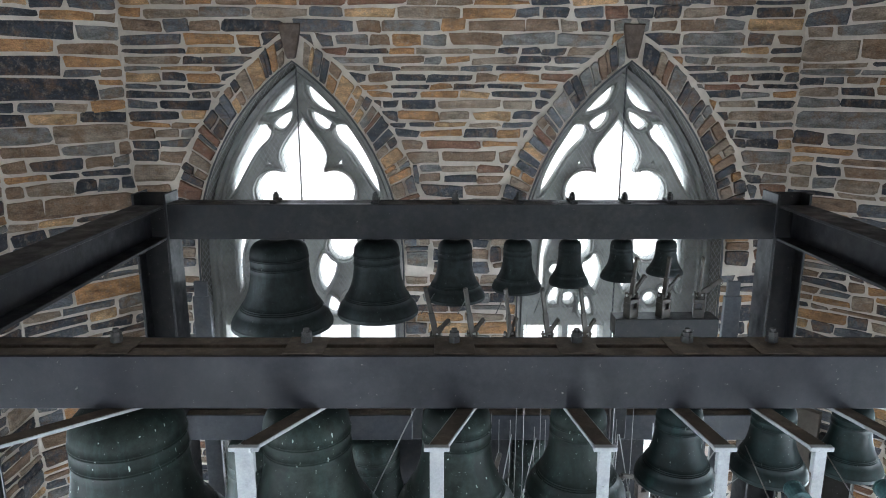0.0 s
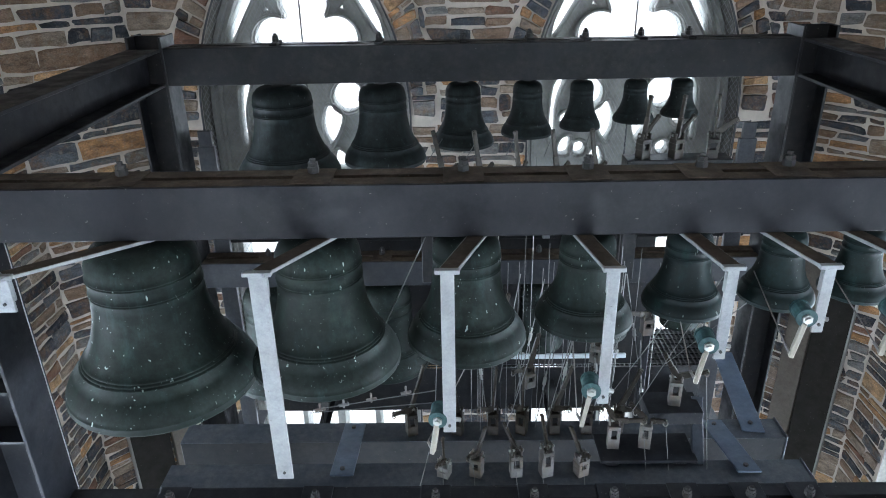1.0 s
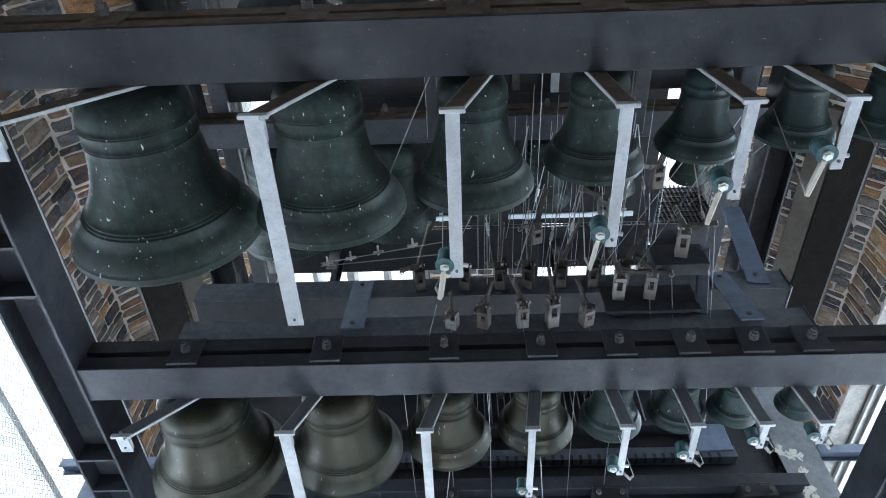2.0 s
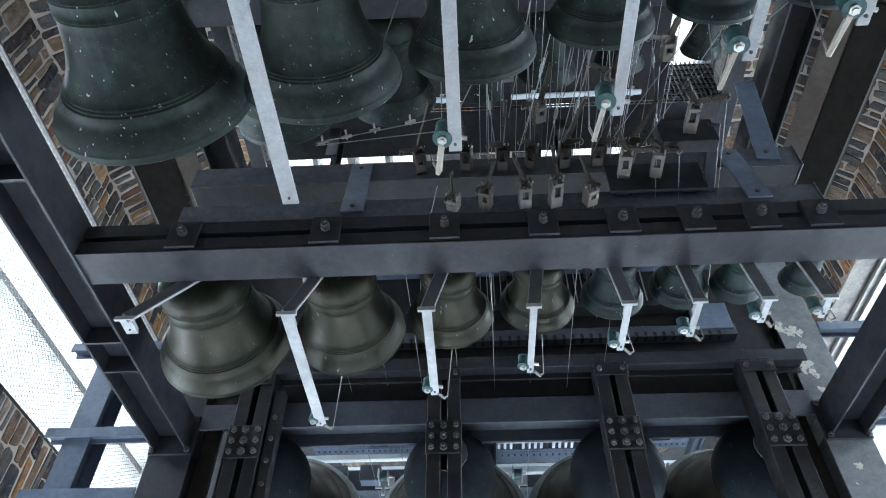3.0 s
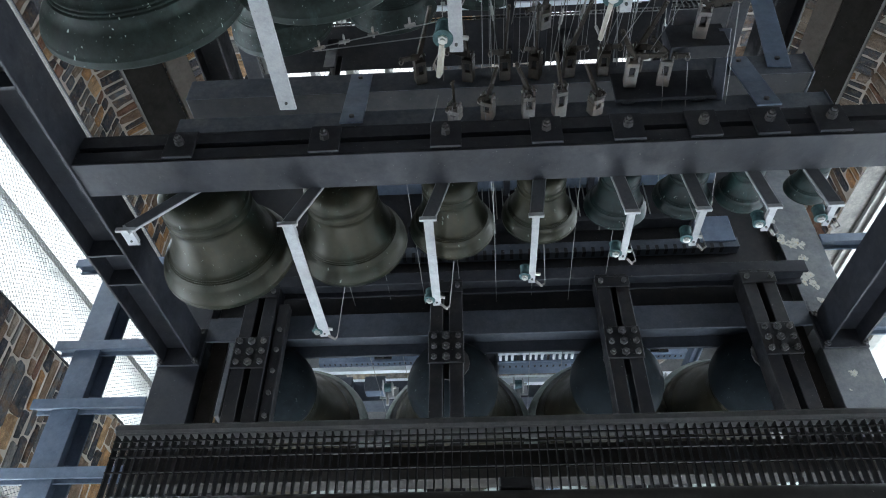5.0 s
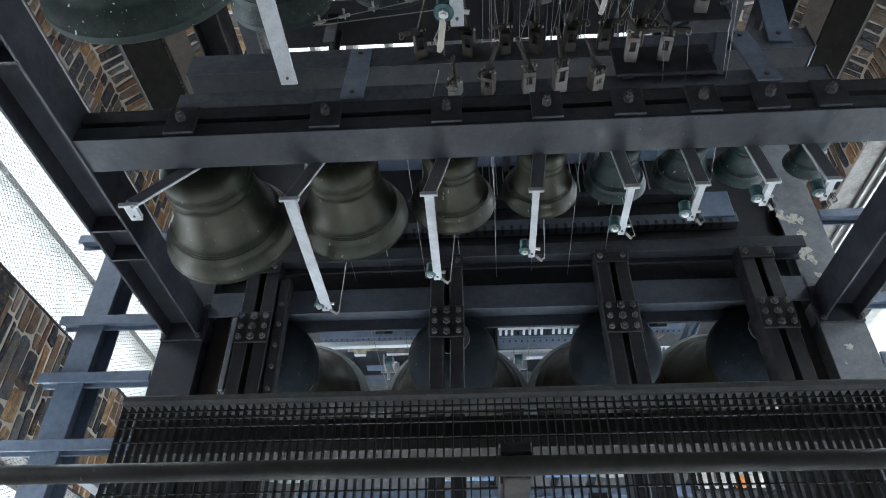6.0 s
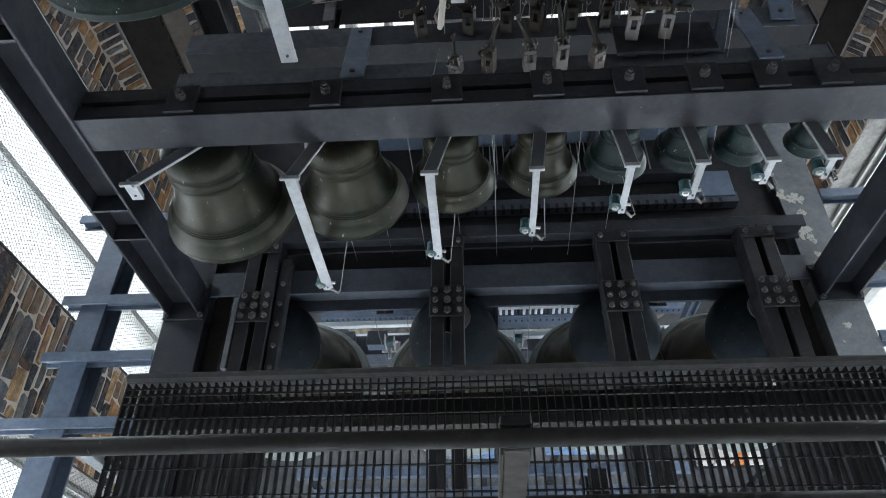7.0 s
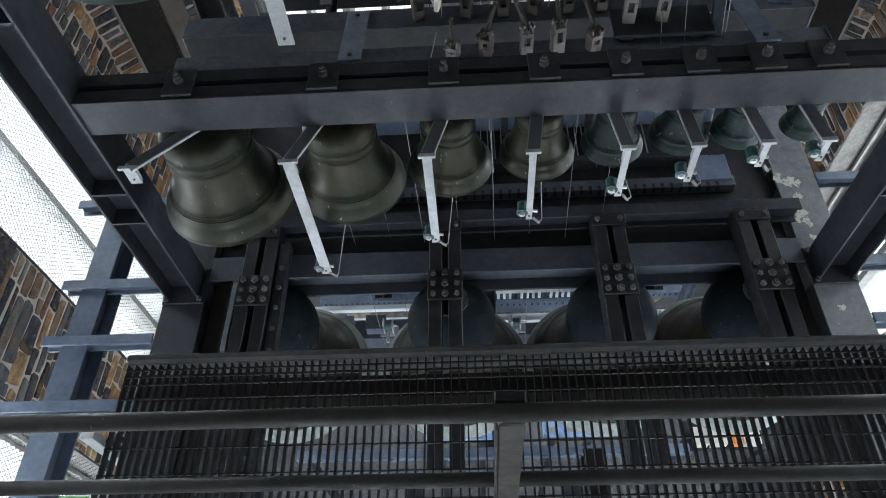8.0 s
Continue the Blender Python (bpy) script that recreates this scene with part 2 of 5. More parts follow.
JAMB = painted_steel("dark_grey_reveal", (0.075, 0.072, 0.068), (0.14, 0.132, 0.12), dust=(0.22, 0.20, 0.18), rough=0.85)
NETTING, _nt, _b = material("galvanised_netting", (0.28, 0.285, 0.29), 0.5, 0.3)
LEAD, _nt, _b = material("dark_lead", (0.05, 0.05, 0.055), 0.6)

# ---- mesh helpers ----


def solid(name, bm, mat, smooth=False):
    me = bpy.data.meshes.new(name)
    bm.to_mesh(me)
    bm.free()
    me.materials.append(mat)
    if smooth:
        me.polygons.foreach_set("use_smooth", [True] * len(me.polygons))
    return me


def part(name, bm, mat, parent, label="", smooth=False, mesh=None):
    ob = new(name, mesh or solid(name, bm, mat, smooth))
    ob.parent = parent
    return tagged(ob, label)


def thing(name, m, label, category, group="", kind=""):
    ob = new(name)
    ob.empty_display_size = 0.05
    ob.matrix_world = m
    return tagged(ob, label, category, group, kind)


def box(bm, x0, x1, y0, y1, z0, z1, m=None, bev=0.004):
    """A box with softened edges."""
    r = bmesh.ops.create_cube(bm, size=1, matrix=Matrix.LocRotScale(((x0 + x1) / 2, (y0 + y1) / 2, (z0 + z1) / 2), None, (x1 - x0, y1 - y0, z1 - z0)))
    vs = r["verts"]
    if bev:
        es = list({e for v in vs for e in v.link_edges})
        n = bmesh.ops.bevel(bm, geom=es, offset=bev, segments=1, affect="EDGES")
        vs = list({v for f in n["faces"] for v in f.verts} | {v for v in vs if v.is_valid})
    if m is not None:
        bmesh.ops.transform(bm, matrix=m, verts=vs)
    return bm


def rod(bm, a, b, r, seg=8, r2=None):
    a, b = Vector(a), Vector(b)
    d = b - a
    m = Matrix.Translation((a + b) / 2) @ d.to_track_quat("Z", "Y").to_matrix().to_4x4()
    bmesh.ops.create_cone(bm, cap_ends=True, segments=seg, radius1=r, radius2=r if r2 is None else r2, depth=d.length, matrix=m)
    return bm


def lathe(bm, profile, seg=32, m=None):
    rings = []
    for r, z in profile:
        if r < 1e-5:
            rings.append([bm.verts.new((0, 0, z))])
        else:
            rings.append([bm.verts.new((r * math.cos(2 * math.pi * i / seg), r * math.sin(2 * math.pi * i / seg), z)) for i in range(seg)])
    for a, b in zip(rings, rings[1:]):
        for i in range(seg):
            j = (i + 1) % seg
            if len(a) == 1:
                bm.faces.new((a[0], b[j], b[i]))
            elif len(b) == 1:
                bm.faces.new((a[i], a[j], b[0]))
            else:
                bm.faces.new((a[i], a[j], b[j], b[i]))
    if m is not None:
        bmesh.ops.transform(bm, matrix=m, verts=[v for r in rings for v in r])
    return bm


def prism(bm, outline, y0, y1):
    """An outline of (x, z) points pushed out from y0 to y1."""
    a = [bm.verts.new((x, y0, z)) for x, z in outline]
    b = [bm.verts.new((x, y1, z)) for x, z in outline]
    n = len(outline)
    bm.faces.new(a)
    bm.faces.new(b[::-1])
    for i in range(n):
        j = (i + 1) % n
        bm.faces.new((a[j], a[i], b[i], b[j]))
    return bm


def ribbon(bm, pts, w, y0, y1, closed=False, chamfer=0.35):
    """A moulded bar along (x, z) points: section w wide, from y0 (room side) to y1, its room side narrowed."""
    n = len(pts)
    rings = []
    for i in range(n):
        p = Vector(pts[i])
        if closed:
            d = Vector(pts[(i + 1) % n]) - Vector(pts[i - 1])
        else:
            d = Vector(pts[min(i + 1, n - 1)]) - Vector(pts[max(i - 1, 0)])
        d.normalize()
        s = Vector((-d.y, d.x)) * (w / 2)
        k = 1 - chamfer
        ym = y0 + (y1 - y0) * 0.45
        ring = [(p + s * k, y0), (p + s, ym), (p + s, y1), (p - s, y1), (p - s, ym), (p - s * k, y0)]
        rings.append([bm.verts.new((q.x, y, q.y)) for q, y in ring])
    m = len(rings[0])
    for i in range(n if closed else n - 1):
        a, b = rings[i], rings[(i + 1) % n]
        for k in range(m):
            bm.faces.new((a[k], a[(k + 1) % m], b[(k + 1) % m], b[k]))
    if not closed:
        bm.faces.new(rings[0][::-1])
        bm.faces.new(rings[-1])
    return bm


def arch(cx, half, spring, apex, n=14):
    """Points of a pointed arch from the left springing over the apex to the right one."""
    h = apex - spring
    r = (half * half + h * h) / (2 * half)
    a1 = math.atan2(h, r - half)
    left = [(cx - half + r - r * math.cos(a1 * i / n), spring + r * math.sin(a1 * i / n)) for i in range(n + 1)]
    return left + [(2 * cx - x, z) for x, z in left[-2::-1]]


def half_width(z, half=WIN_W, spring=SPRING, apex=APEX):
    """Half width of the window opening at height z."""
    if z <= spring:
        return half
    if z >= apex:
        return 0.0
    h = apex - spring
    r = (half * half + h * h) / (2 * half)
    return half - r + math.sqrt(max(r * r - (z - spring) ** 2, 0))


# ---- tower: walls, floor, ceiling ----


def hex_netting(bm, x0, x1, z0, z1, y, pitch, r, inside):
    """Crossing wires, cut where inside(x, z) says no."""
    span = (x1 - x0) + (z1 - z0)
    k = 0.0
    step = pitch * 1.2
    while k < span:
        for s in (1, -1):
            run = None
            t = 0.0
            while t <= (z1 - z0) + step:
                z = z0 + t
                x = (x0 - (z1 - z0) + k + t * 0.62) if s > 0 else (x1 + (z1 - z0) - k - t * 0.62)
                ok = x0 <= x <= x1 and z <= z1 and inside(x, z)
                if ok and run is None:
                    run = (x, z)
                if not ok and run is not None:
                    last = (x - s * step * 0.62, z - step)
                    if last[1] - run[1] > 1e-4:
                        rod(bm, (run[0], y, run[1]), (last[0], y, last[1]), r, 3)
                    run = None
                t += step
        k += pitch * 1.9
    return bm


def wall_panel(side):
    """Core of a wall with its two pointed openings, in the wall's frame."""
    m = wall_pose(side)
    bm = bmesh.new()
    xs = [(-FLAT, -WIN_X), (-WIN_X, WIN_X), (WIN_X, FLAT)]
    # the pieces between the openings reach from sill to ceiling and follow the arches
    for x0, x1 in xs:
        if x0 == -FLAT:
            a = [(x0, SILL), (x0, CEIL_Z), (-WIN_X, CEIL_Z)] + [(x, z) for x, z in arch(-WIN_X, WIN_W, SPRING, APEX)[14::-1]] + [(-WIN_X - WIN_W, SILL)]
            outline = a
        elif x1 == FLAT:
            a = [(x1, SILL), (WIN_X + WIN_W, SILL)] + [(x, z) for x, z in arch(WIN_X, WIN_W, SPRING, APEX)[:13:-1]] + [(WIN_X, CEIL_Z), (x1, CEIL_Z)]
            outline = a
        else:
            outline = [(-WIN_X, CEIL_Z), (WIN_X, CEIL_Z)] + arch(WIN_X, WIN_W, SPRING, APEX)[14::-1] + [(WIN_X - WIN_W, SILL), (-WIN_X + WIN_W, SILL)] \
                + arch(-WIN_X, WIN_W, SPRING, APEX)[:13:-1]
        prism(bm, outline, 0, WALL_T)
    prism(bm, [(-FLAT, FLOOR_Z), (-FLAT, SILL), (FLAT, SILL), (FLAT, FLOOR_Z)], 0, WALL_T)
    bmesh.ops.recalc_face_normals(bm, faces=bm.faces)
    bm.normal_update()
    # faces inside the openings take a darker tone than the mortar
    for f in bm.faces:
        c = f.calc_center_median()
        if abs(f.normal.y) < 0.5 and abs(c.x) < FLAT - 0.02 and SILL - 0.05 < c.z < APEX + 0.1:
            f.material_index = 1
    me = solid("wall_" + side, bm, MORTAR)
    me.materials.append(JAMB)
    ob = new("wall_" + side, me)
    ob.matrix_world = m
    return tagged(ob, "rough coursed wall of slate and brown stone", "wall", kind="structure")


WALLS = {side: wall_panel(side) for side in WINDOW_POWER}
CUT = HALF - FLAT                                # the corner walls stand at 45 degrees
CORNERS = {}
for k, cname in enumerate(("north_west", "south_west", "south_east", "north_east")):
    bm = bmesh.new()
    L = CUT * math.sqrt(2) / 2
    prism(bm, [(-L, FLOOR_Z), (-L, CEIL_Z), (L, CEIL_Z), (L, FLOOR_Z)], 0, WALL_T)
    bmesh.ops.recalc_face_normals(bm, faces=bm.faces)
    ob = new("wall_" + cname, solid("wall_" + cname, bm, MORTAR))
    ob.matrix_world = pose(CX, CY, 0, 0, 0, 45 + 90 * k) @ pose(0, (HALF + FLAT) / math.sqrt(2), 0)
    CORNERS[cname] = tagged(ob, "stone corner wall set across the tower's corner", "wall", kind="structure")
bm = box(bmesh.new(), CX - HALF - 0.7, CX + HALF + 0.7, CY - HALF - 0.7, CY + HALF + 0.7, FLOOR_Z - 0.2, FLOOR_Z, bev=0)
tagged(new("floor", solid("floor", bm, CONCRETE)), "grey concrete floor far below the bells", "floor", kind="structure")
# ceiling out of view, kept pale as a reflector for the beams' upper faces
bm = box(bmesh.new(), CX - HALF - 0.7, CX + HALF + 0.7, CY - HALF - 0.7, CY + HALF + 0.7, CEIL_Z, CEIL_Z + 0.2, bev=0)
tagged(new("ceiling", solid("ceiling", bm, CEILING_BOUNCE)), "unseen ceiling over the bell chamber, pale to bounce light down", "ceiling", kind="structure")


def circle(cx, cz, r, n=18, a0=0.0, a1=360.0):
    return [(cx + r * math.cos(radians(a0 + (a1 - a0) * i / n)), cz + r * math.sin(radians(a0 + (a1 - a0) * i / n))) for i in range(n + (0 if a1 - a0 == 360 else 1))]


def bezier(p0, p1, p2, p3, n=12):
    out = []
    for i in range(n + 1):
        t = i / n
        out.append(tuple((1 - t) ** 3 * a + 3 * (1 - t) ** 2 * t * b + 3 * (1 - t) * t * t * c + t ** 3 * d for a, b, c, d in zip(p0, p1, p2, p3)))
    return out


def pierced_plate(outline, holes, y0, y1, bevel=0.014):
    """A stone plate with holes, its edges moulded. Outlines of (x, z) points."""
    cu = bpy.data.curves.new("tracery", "CURVE")
    cu.dimensions, cu.fill_mode = "2D", "BOTH"
    cu.extrude, cu.bevel_depth = (y1 - y0) / 2 - bevel, bevel
    for pts in [outline] + holes:
        sp = cu.splines.new("POLY")
        sp.points.add(len(pts) - 1)
        for p, (x, z) in zip(sp.points, pts):
            p.co = (x, z, 0, 1)
        sp.use_cyclic_u = True
    tmp = bpy.data.objects.new("tracery", cu)
    me = bpy.data.meshes.new_from_object(tmp)
    bpy.data.objects.remove(tmp)
    me.transform(Matrix.Translation((0, (y0 + y1) / 2, 0)) @ Matrix.Rotation(radians(90), 4, "X"))
    me.materials.clear()
    me.materials.append(LIMESTONE)
    return me


def mirrored(pts):
    return [(-x, z) for x, z in pts][::-1]


def leaf(*nodes, n=5):
    """A closed smooth outline through the nodes."""
    out = []
    k = len(nodes)
    for i in range(k):
        p0, p1, p2, p3 = (Vector(nodes[(i + j - 1) % k]) for j in range(4))
        for t in range(n):
            f = t / n
            out.append(tuple(0.5 * (2 * p1 + (p2 - p0) * f + (2 * p0 - 5 * p1 + 4 * p2 - p3) * f * f + (3 * p1 - p0 - 3 * p2 + p3) * f ** 3)))
    return out


TREFOIL = circle(0.27, 2.98, 0.205, 16, -128, 112) + bezier((0.19, 3.19), (0.30, 3.38), (0.10, 3.48), (0.0, 3.68), 8) \
    + bezier((0.0, 3.68), (-0.10, 3.48), (-0.30, 3.38), (-0.19, 3.19), 8)[1:] + circle(-0.27, 2.98, 0.205, 16, 68, 308)
SIDE = [
    leaf((0.07, 4.00), (0.20, 3.92), (0.36, 3.75), (0.20, 3.775), (0.09, 3.87)),
    leaf((0.09, 3.76), (0.21, 3.72), (0.30, 3.63), (0.21, 3.57), (0.11, 3.65)),
    leaf((0.33, 3.60), (0.50, 3.58), (0.65, 3.34), (0.735, 2.98), (0.66, 3.03), (0.47, 3.34), (0.34, 3.48)),
    [(0.31, 3.23), (0.37, 3.30), (0.385, 3.225)],
    circle(0.36, 2.42, 0.125, 16),
    leaf((0.16, 2.30), (0.27, 2.20), (0.16, 1.98), (0.10, 2.15)),
    circle(0.56, 2.16, 0.060, 12),
    leaf((0.58, 2.56), (0.70, 2.44), (0.72, 2.05), (0.665, 2.05), (0.655, 2.30)),
    circle(0.42, 1.86, 0.062, 12),
    leaf((0.52, 1.96), (0.60, 1.94), (0.62, 1.82), (0.53, 1.82)),
    leaf((0.22, 1.86), (0.30, 1.80), (0.28, 1.70), (0.18, 1.72)),
]


def grown(pts, k):
    cx, cz = sum(p[0] for p in pts) / len(pts), sum(p[1] for p in pts) / len(pts)
    return [(cx + (x - cx) * k, cz + (z - cz) * k) for x, z in pts]


SIDE = [grown(h, (1.12, 1.02, 1.10, 1.3)[i] if i < 4 else 1.30) for i, h in enumerate(SIDE)]
TREFOIL = grown(TREFOIL, 1.06)
TRACERY = pierced_plate([(-WIN_W + 0.03, 1.58)] + arch(0, WIN_W - 0.03, SPRING, APEX - 0.04) + [(WIN_W - 0.03, 1.58)],
                        [TREFOIL] + SIDE + [mirrored(h) for h in SIDE], 0.34, 0.50)


bm = bmesh.new()
for h in [TREFOIL] + SIDE[:3] + SIDE[4:] + [mirrored(q) for q in SIDE[:3] + SIDE[4:]]:
    ribbon(bm, grown(h, 1.0 + 0.035 / max(0.06, max(p[1] for p in h) - min(p[1] for p in h))), 0.028, 0.305, 0.345, True, 0.5)
MOULDING = solid("tracery_moulding", bm, LIMESTONE)


def window(side, sx, number, detailed):
    """A pointed window: moulded stone frame, flowing tracery, mullion and wire netting."""
    root = thing("window_%d" % number, wall_pose(side) @ pose(sx * WIN_X, 0, 0), "pointed grey limestone window with flowing tracery and wire netting", "window", kind="structure")
    y0, y1 = 0.33, 0.52
    bm = bmesh.new()
    for half, w, ya in ((WIN_W - 0.03, 0.06, y0 - 0.10), (WIN_W - 0.085, 0.045, y0 - 0.045)):
        ribbon(bm, [(-half, SILL)] + arch(0, half, SPRING, APEX - 0.02 - (WIN_W - half)) + [(half, SILL)], w, ya, y1 + 0.05)
    outer = [(-WIN_W + 0.05, SILL)] + arch(0, WIN_W - 0.05, SPRING, APEX - 0.06) + [(WIN_W - 0.05, SILL)]
    ribbon(bm, outer, 0.10, y0 + 0.01, y1 + 0.03)
    part("window_frame", bm, LIMESTONE, root)
    bm = box(bmesh.new(), -WIN_W, WIN_W, -0.03, WALL_T + 0.1, SILL - 0.12, SILL + 0.02)
    part("window_sill", bm, LIMESTONE, root)
    part("tracery", None, LIMESTONE, root, mesh=TRACERY)
    part("tracery_moulding", None, LIMESTONE, root, mesh=MOULDING)
    for x, w in ((0, 0.13), (-0.44, 0.09), (0.44, 0.09)) if side == "north" else ((0, 0.11),):
        bm = ribbon(bmesh.new(), [(x, SILL), (x, 1.62)], w, y0, y1)
        part("mullion", bm, LIMESTONE, root)
    bm = rod(bmesh.new(), (0, 0.16, 1.2), (0, 0.16, APEX), 0.008, 6)
    part("stay_bar", bm, LEAD, root, "thin dark iron bar")
    if detailed:
        bm = hex_netting(bmesh.new(), -WIN_W - 0.02, WIN_W + 0.02, SILL + 0.1, APEX, 0.02, 0.022, 0.0028 if side == "west" else 0.0020, lambda x, z: abs(x) < half_width(z) + 0.01)
        ob = part("netting", bm, NETTING, root, "fine galvanised wire netting")
        ob["kind"] = "stuff"
        bm = ribbon(bmesh.new(), [(-WIN_W - 0.012, SILL)] + arch(0, WIN_W + 0.012, SPRING, APEX + 0.012) + [(WIN_W + 0.012, SILL)], 0.018, -0.014, 0.008, chamfer=0.1)
        part("netting_frame", bm, LEAD, root, "thin dark edge bar of the netting")
    return root


n = 0
for side in WINDOW_POWER:
    for sx in (-1, 1):
        n += 1
        window(side, sx, n, side in ("north", "west"))

# ---- steel bell frame ----
YF, YB = 2.50, 4.80            # room-side faces of the front and the back row of beams
X0, X1 = -2.06, 2.46           # middle lines of the side frames


def h_beam(bm, p0, p1, w, h, tw=0.012, tf=0.018, up=(0, 0, 1)):
    """A rolled H section from p0 to p1 (middle line), w wide and h high."""
    a, b = Vector(p0), Vector(p1)
    d = (b - a).normalized()
    u = Vector(up)
    s = d.cross(u).normalized()
    u = s.cross(d).normalized()
    m = Matrix((s, d, u)).transposed().to_4x4()
    m.translation = a
    L = (b - a).length
    box(bm, -w / 2, w / 2, 0, L, h / 2 - tf, h / 2, m, 0.003)
    box(bm, -w / 2, w / 2, 0, L, -h / 2, -h / 2 + tf, m, 0.003)
    box(bm, -tw / 2, tw / 2, 0.001, L - 0.001, -h / 2 + tf - 0.002, h / 2 - tf + 0.002, m, 0)
    return bm


def girder_parts(root, p0, p1, w, h, mat, stiff=0):
    """An H section whose flanges, web and stiffeners are parts; it runs along x or along y."""
    a, b = Vector(p0), Vector(p1)
    along = abs(b.y - a.y) > abs(b.x - a.x)
    L = (b - a).length

    def bx(s0, s1, t0, t1, z0, z1, bev=0.003):
        if along:
            return box(bmesh.new(), a.x + s0, a.x + s1, a.y + t0, a.y + t1, a.z + z0, a.z + z1, bev=bev)
        return box(bmesh.new(), a.x + t0, a.x + t1, a.y + s0, a.y + s1, a.z + z0, a.z + z1, bev=bev)
    part("top_flange", bx(-w / 2, w / 2, 0, L, h / 2 - 0.02, h / 2), mat, root)
    part("bottom_flange", bx(-w / 2, w / 2, 0, L, -h / 2, -h / 2 + 0.02), mat, root)
    part("web", bx(-0.008, 0.008, 0, L, -h / 2 + 0.021, h / 2 - 0.021, 0), mat, root)
    for i in range(stiff):
        t = L * (i + 0.5) / stiff
        for sg in (-1, 1):
            lo, hi = sorted((sg * 0.009, sg * (w / 2 - 0.004)))
            part("stiffener", bx(lo, hi, t - 0.006, t + 0.006, -h / 2 + 0.021, h / 2 - 0.021, 0), mat, root)


def hung_beam(name, x0, x1, yf, z0, z1, depth, stations, mat, label, top=None):
    """A bell beam: two channels side by side with a slot between, and a clamp plate with bolt above every bell."""
    root = thing(name, pose((x0 + x1) / 2, yf + depth / 2, z0), label, "steel beam", "bell beams")
    xm = (x0 + x1) / 2
    half = (x1 - x0) / 2
    g = 0.018
    for s in (-1, 1):
        bm = bmesh.new()
        ya, yb = (-depth / 2, -g) if s < 0 else (g, depth / 2)
        yo = (ya, ya + 0.014) if s < 0 else (yb - 0.014, yb)
        box(bm, -half, half, *yo, 0, z1 - z0, bev=0.003)
        yi = (ya + 0.0142, yb) if s < 0 else (ya, yb - 0.0142)
        box(bm, -half, half, *yi, 0.002, 0.016, bev=0)
        part("channel", bm, mat, root)
        part("top_flange", box(bmesh.new(), -half, half, *yi, z1 - z0 - 0.016, z1 - z0 + 0.0005, bev=0), top or mat, root)
    for x, w in stations:
        bm = box(bmesh.new(), x - xm - w / 2, x - xm + w / 2, -depth * 0.43, depth * 0.43, z1 - z0 + 0.002, z1 - z0 + (0.007 if top else 0.020), bev=0.002)
        pl = part("clamp_plate", bm, top or mat, root)
        bm = bmesh.new()
        rod(bm, (x - xm, 0, z1 - z0 + 0.018), (x - xm, 0, z1 - z0 + 0.075), 0.012, 8)
        rod(bm, (x - xm, 0, z1 - z0 + 0.020), (x - xm, 0, z1 - z0 + 0.045), 0.024, 6)
        rod(bm, (x - xm, 0, z1 - z0 + 0.046), (x - xm, 0, z1 - z0 + 0.062), 0.021, 6)
        part("bolt", bm, BOLT_STEEL, pl)
    return root


# rows of bells: middle x, rim radius, height
ROW_A = [(-1.295, 0.412, 0.695), (-0.560, 0.325, 0.60), (0.056, 0.257, 0.495), (0.555, 0.208, 0.405), (0.970, 0.168, 0.345), (1.357, 0.155, 0.31), (1.68, 0.138, 0.29)]
ROW_B = [(-1.418, 0.385, 0.62), (-0.680, 0.317, 0.54), (-0.100, 0.238, 0.43), (0.380, 0.207, 0.36), (0.785, 0.168, 0.31), (1.134, 0.157, 0.26), (1.434, 0.133, 0.255), (1.77, 0.110, 0.235)]
ROW_C = [(-1.195, 0.376, 0.65), (-0.484, 0.300, 0.56), (0.088, 0.222, 0.44), (0.543, 0.184, 0.375), (0.924, 0.145, 0.335), (1.300, 0.145, 0.29), (1.624, 0.133, 0.255)]
ROW_D = [(-1.440, 0.400, 0.85), (-0.550, 0.345, 0.74), (0.150, 0.270, 0.62), (0.670, 0.225, 0.55), (1.220, 0.190, 0.48), (1.826, 0.150, 0.40)]

hung_beam("bell_beam", X0 - 0.02, X1 + 0.02, YF, 2.765, 2.985, 0.21, [(x, 0.16) for x in [-1.301, -0.543, 0.045, 0.532, 0.972, 1.31]], STEEL_NAVY_DIMMED, "navy-grey painted steel beam carrying a row of bells, darkened for weaker light", STEEL_DUSTY)
hung_beam("bell_beam", X0 + 0.10, X1 - 0.10, YF, 1.085, 1.305, 0.21, [(x, 0.15) for x in [-1.413, -0.693, -0.101, 0.384, 0.773, 1.128, 1.438, 1.723]], STEEL_GREY, "slotted dark grey steel beam with bolted clamp plates")
hung_beam("bell_beam", X0 + 0.10, X1 - 0.10, YB, 2.935, 3.185, 0.22, [(x, 0.05) for x, r, h in ROW_C], STEEL, "black steel beam in front of the windows")
hung_beam("bell_beam", X0 + 0.10, X1 - 0.10, YB, 1.37, 1.575, 0.22, [(x, 0.15) for x, r, h in ROW_D], STEEL_GREY, "dark steel beam behind the front bells", STEEL_DUSTY)


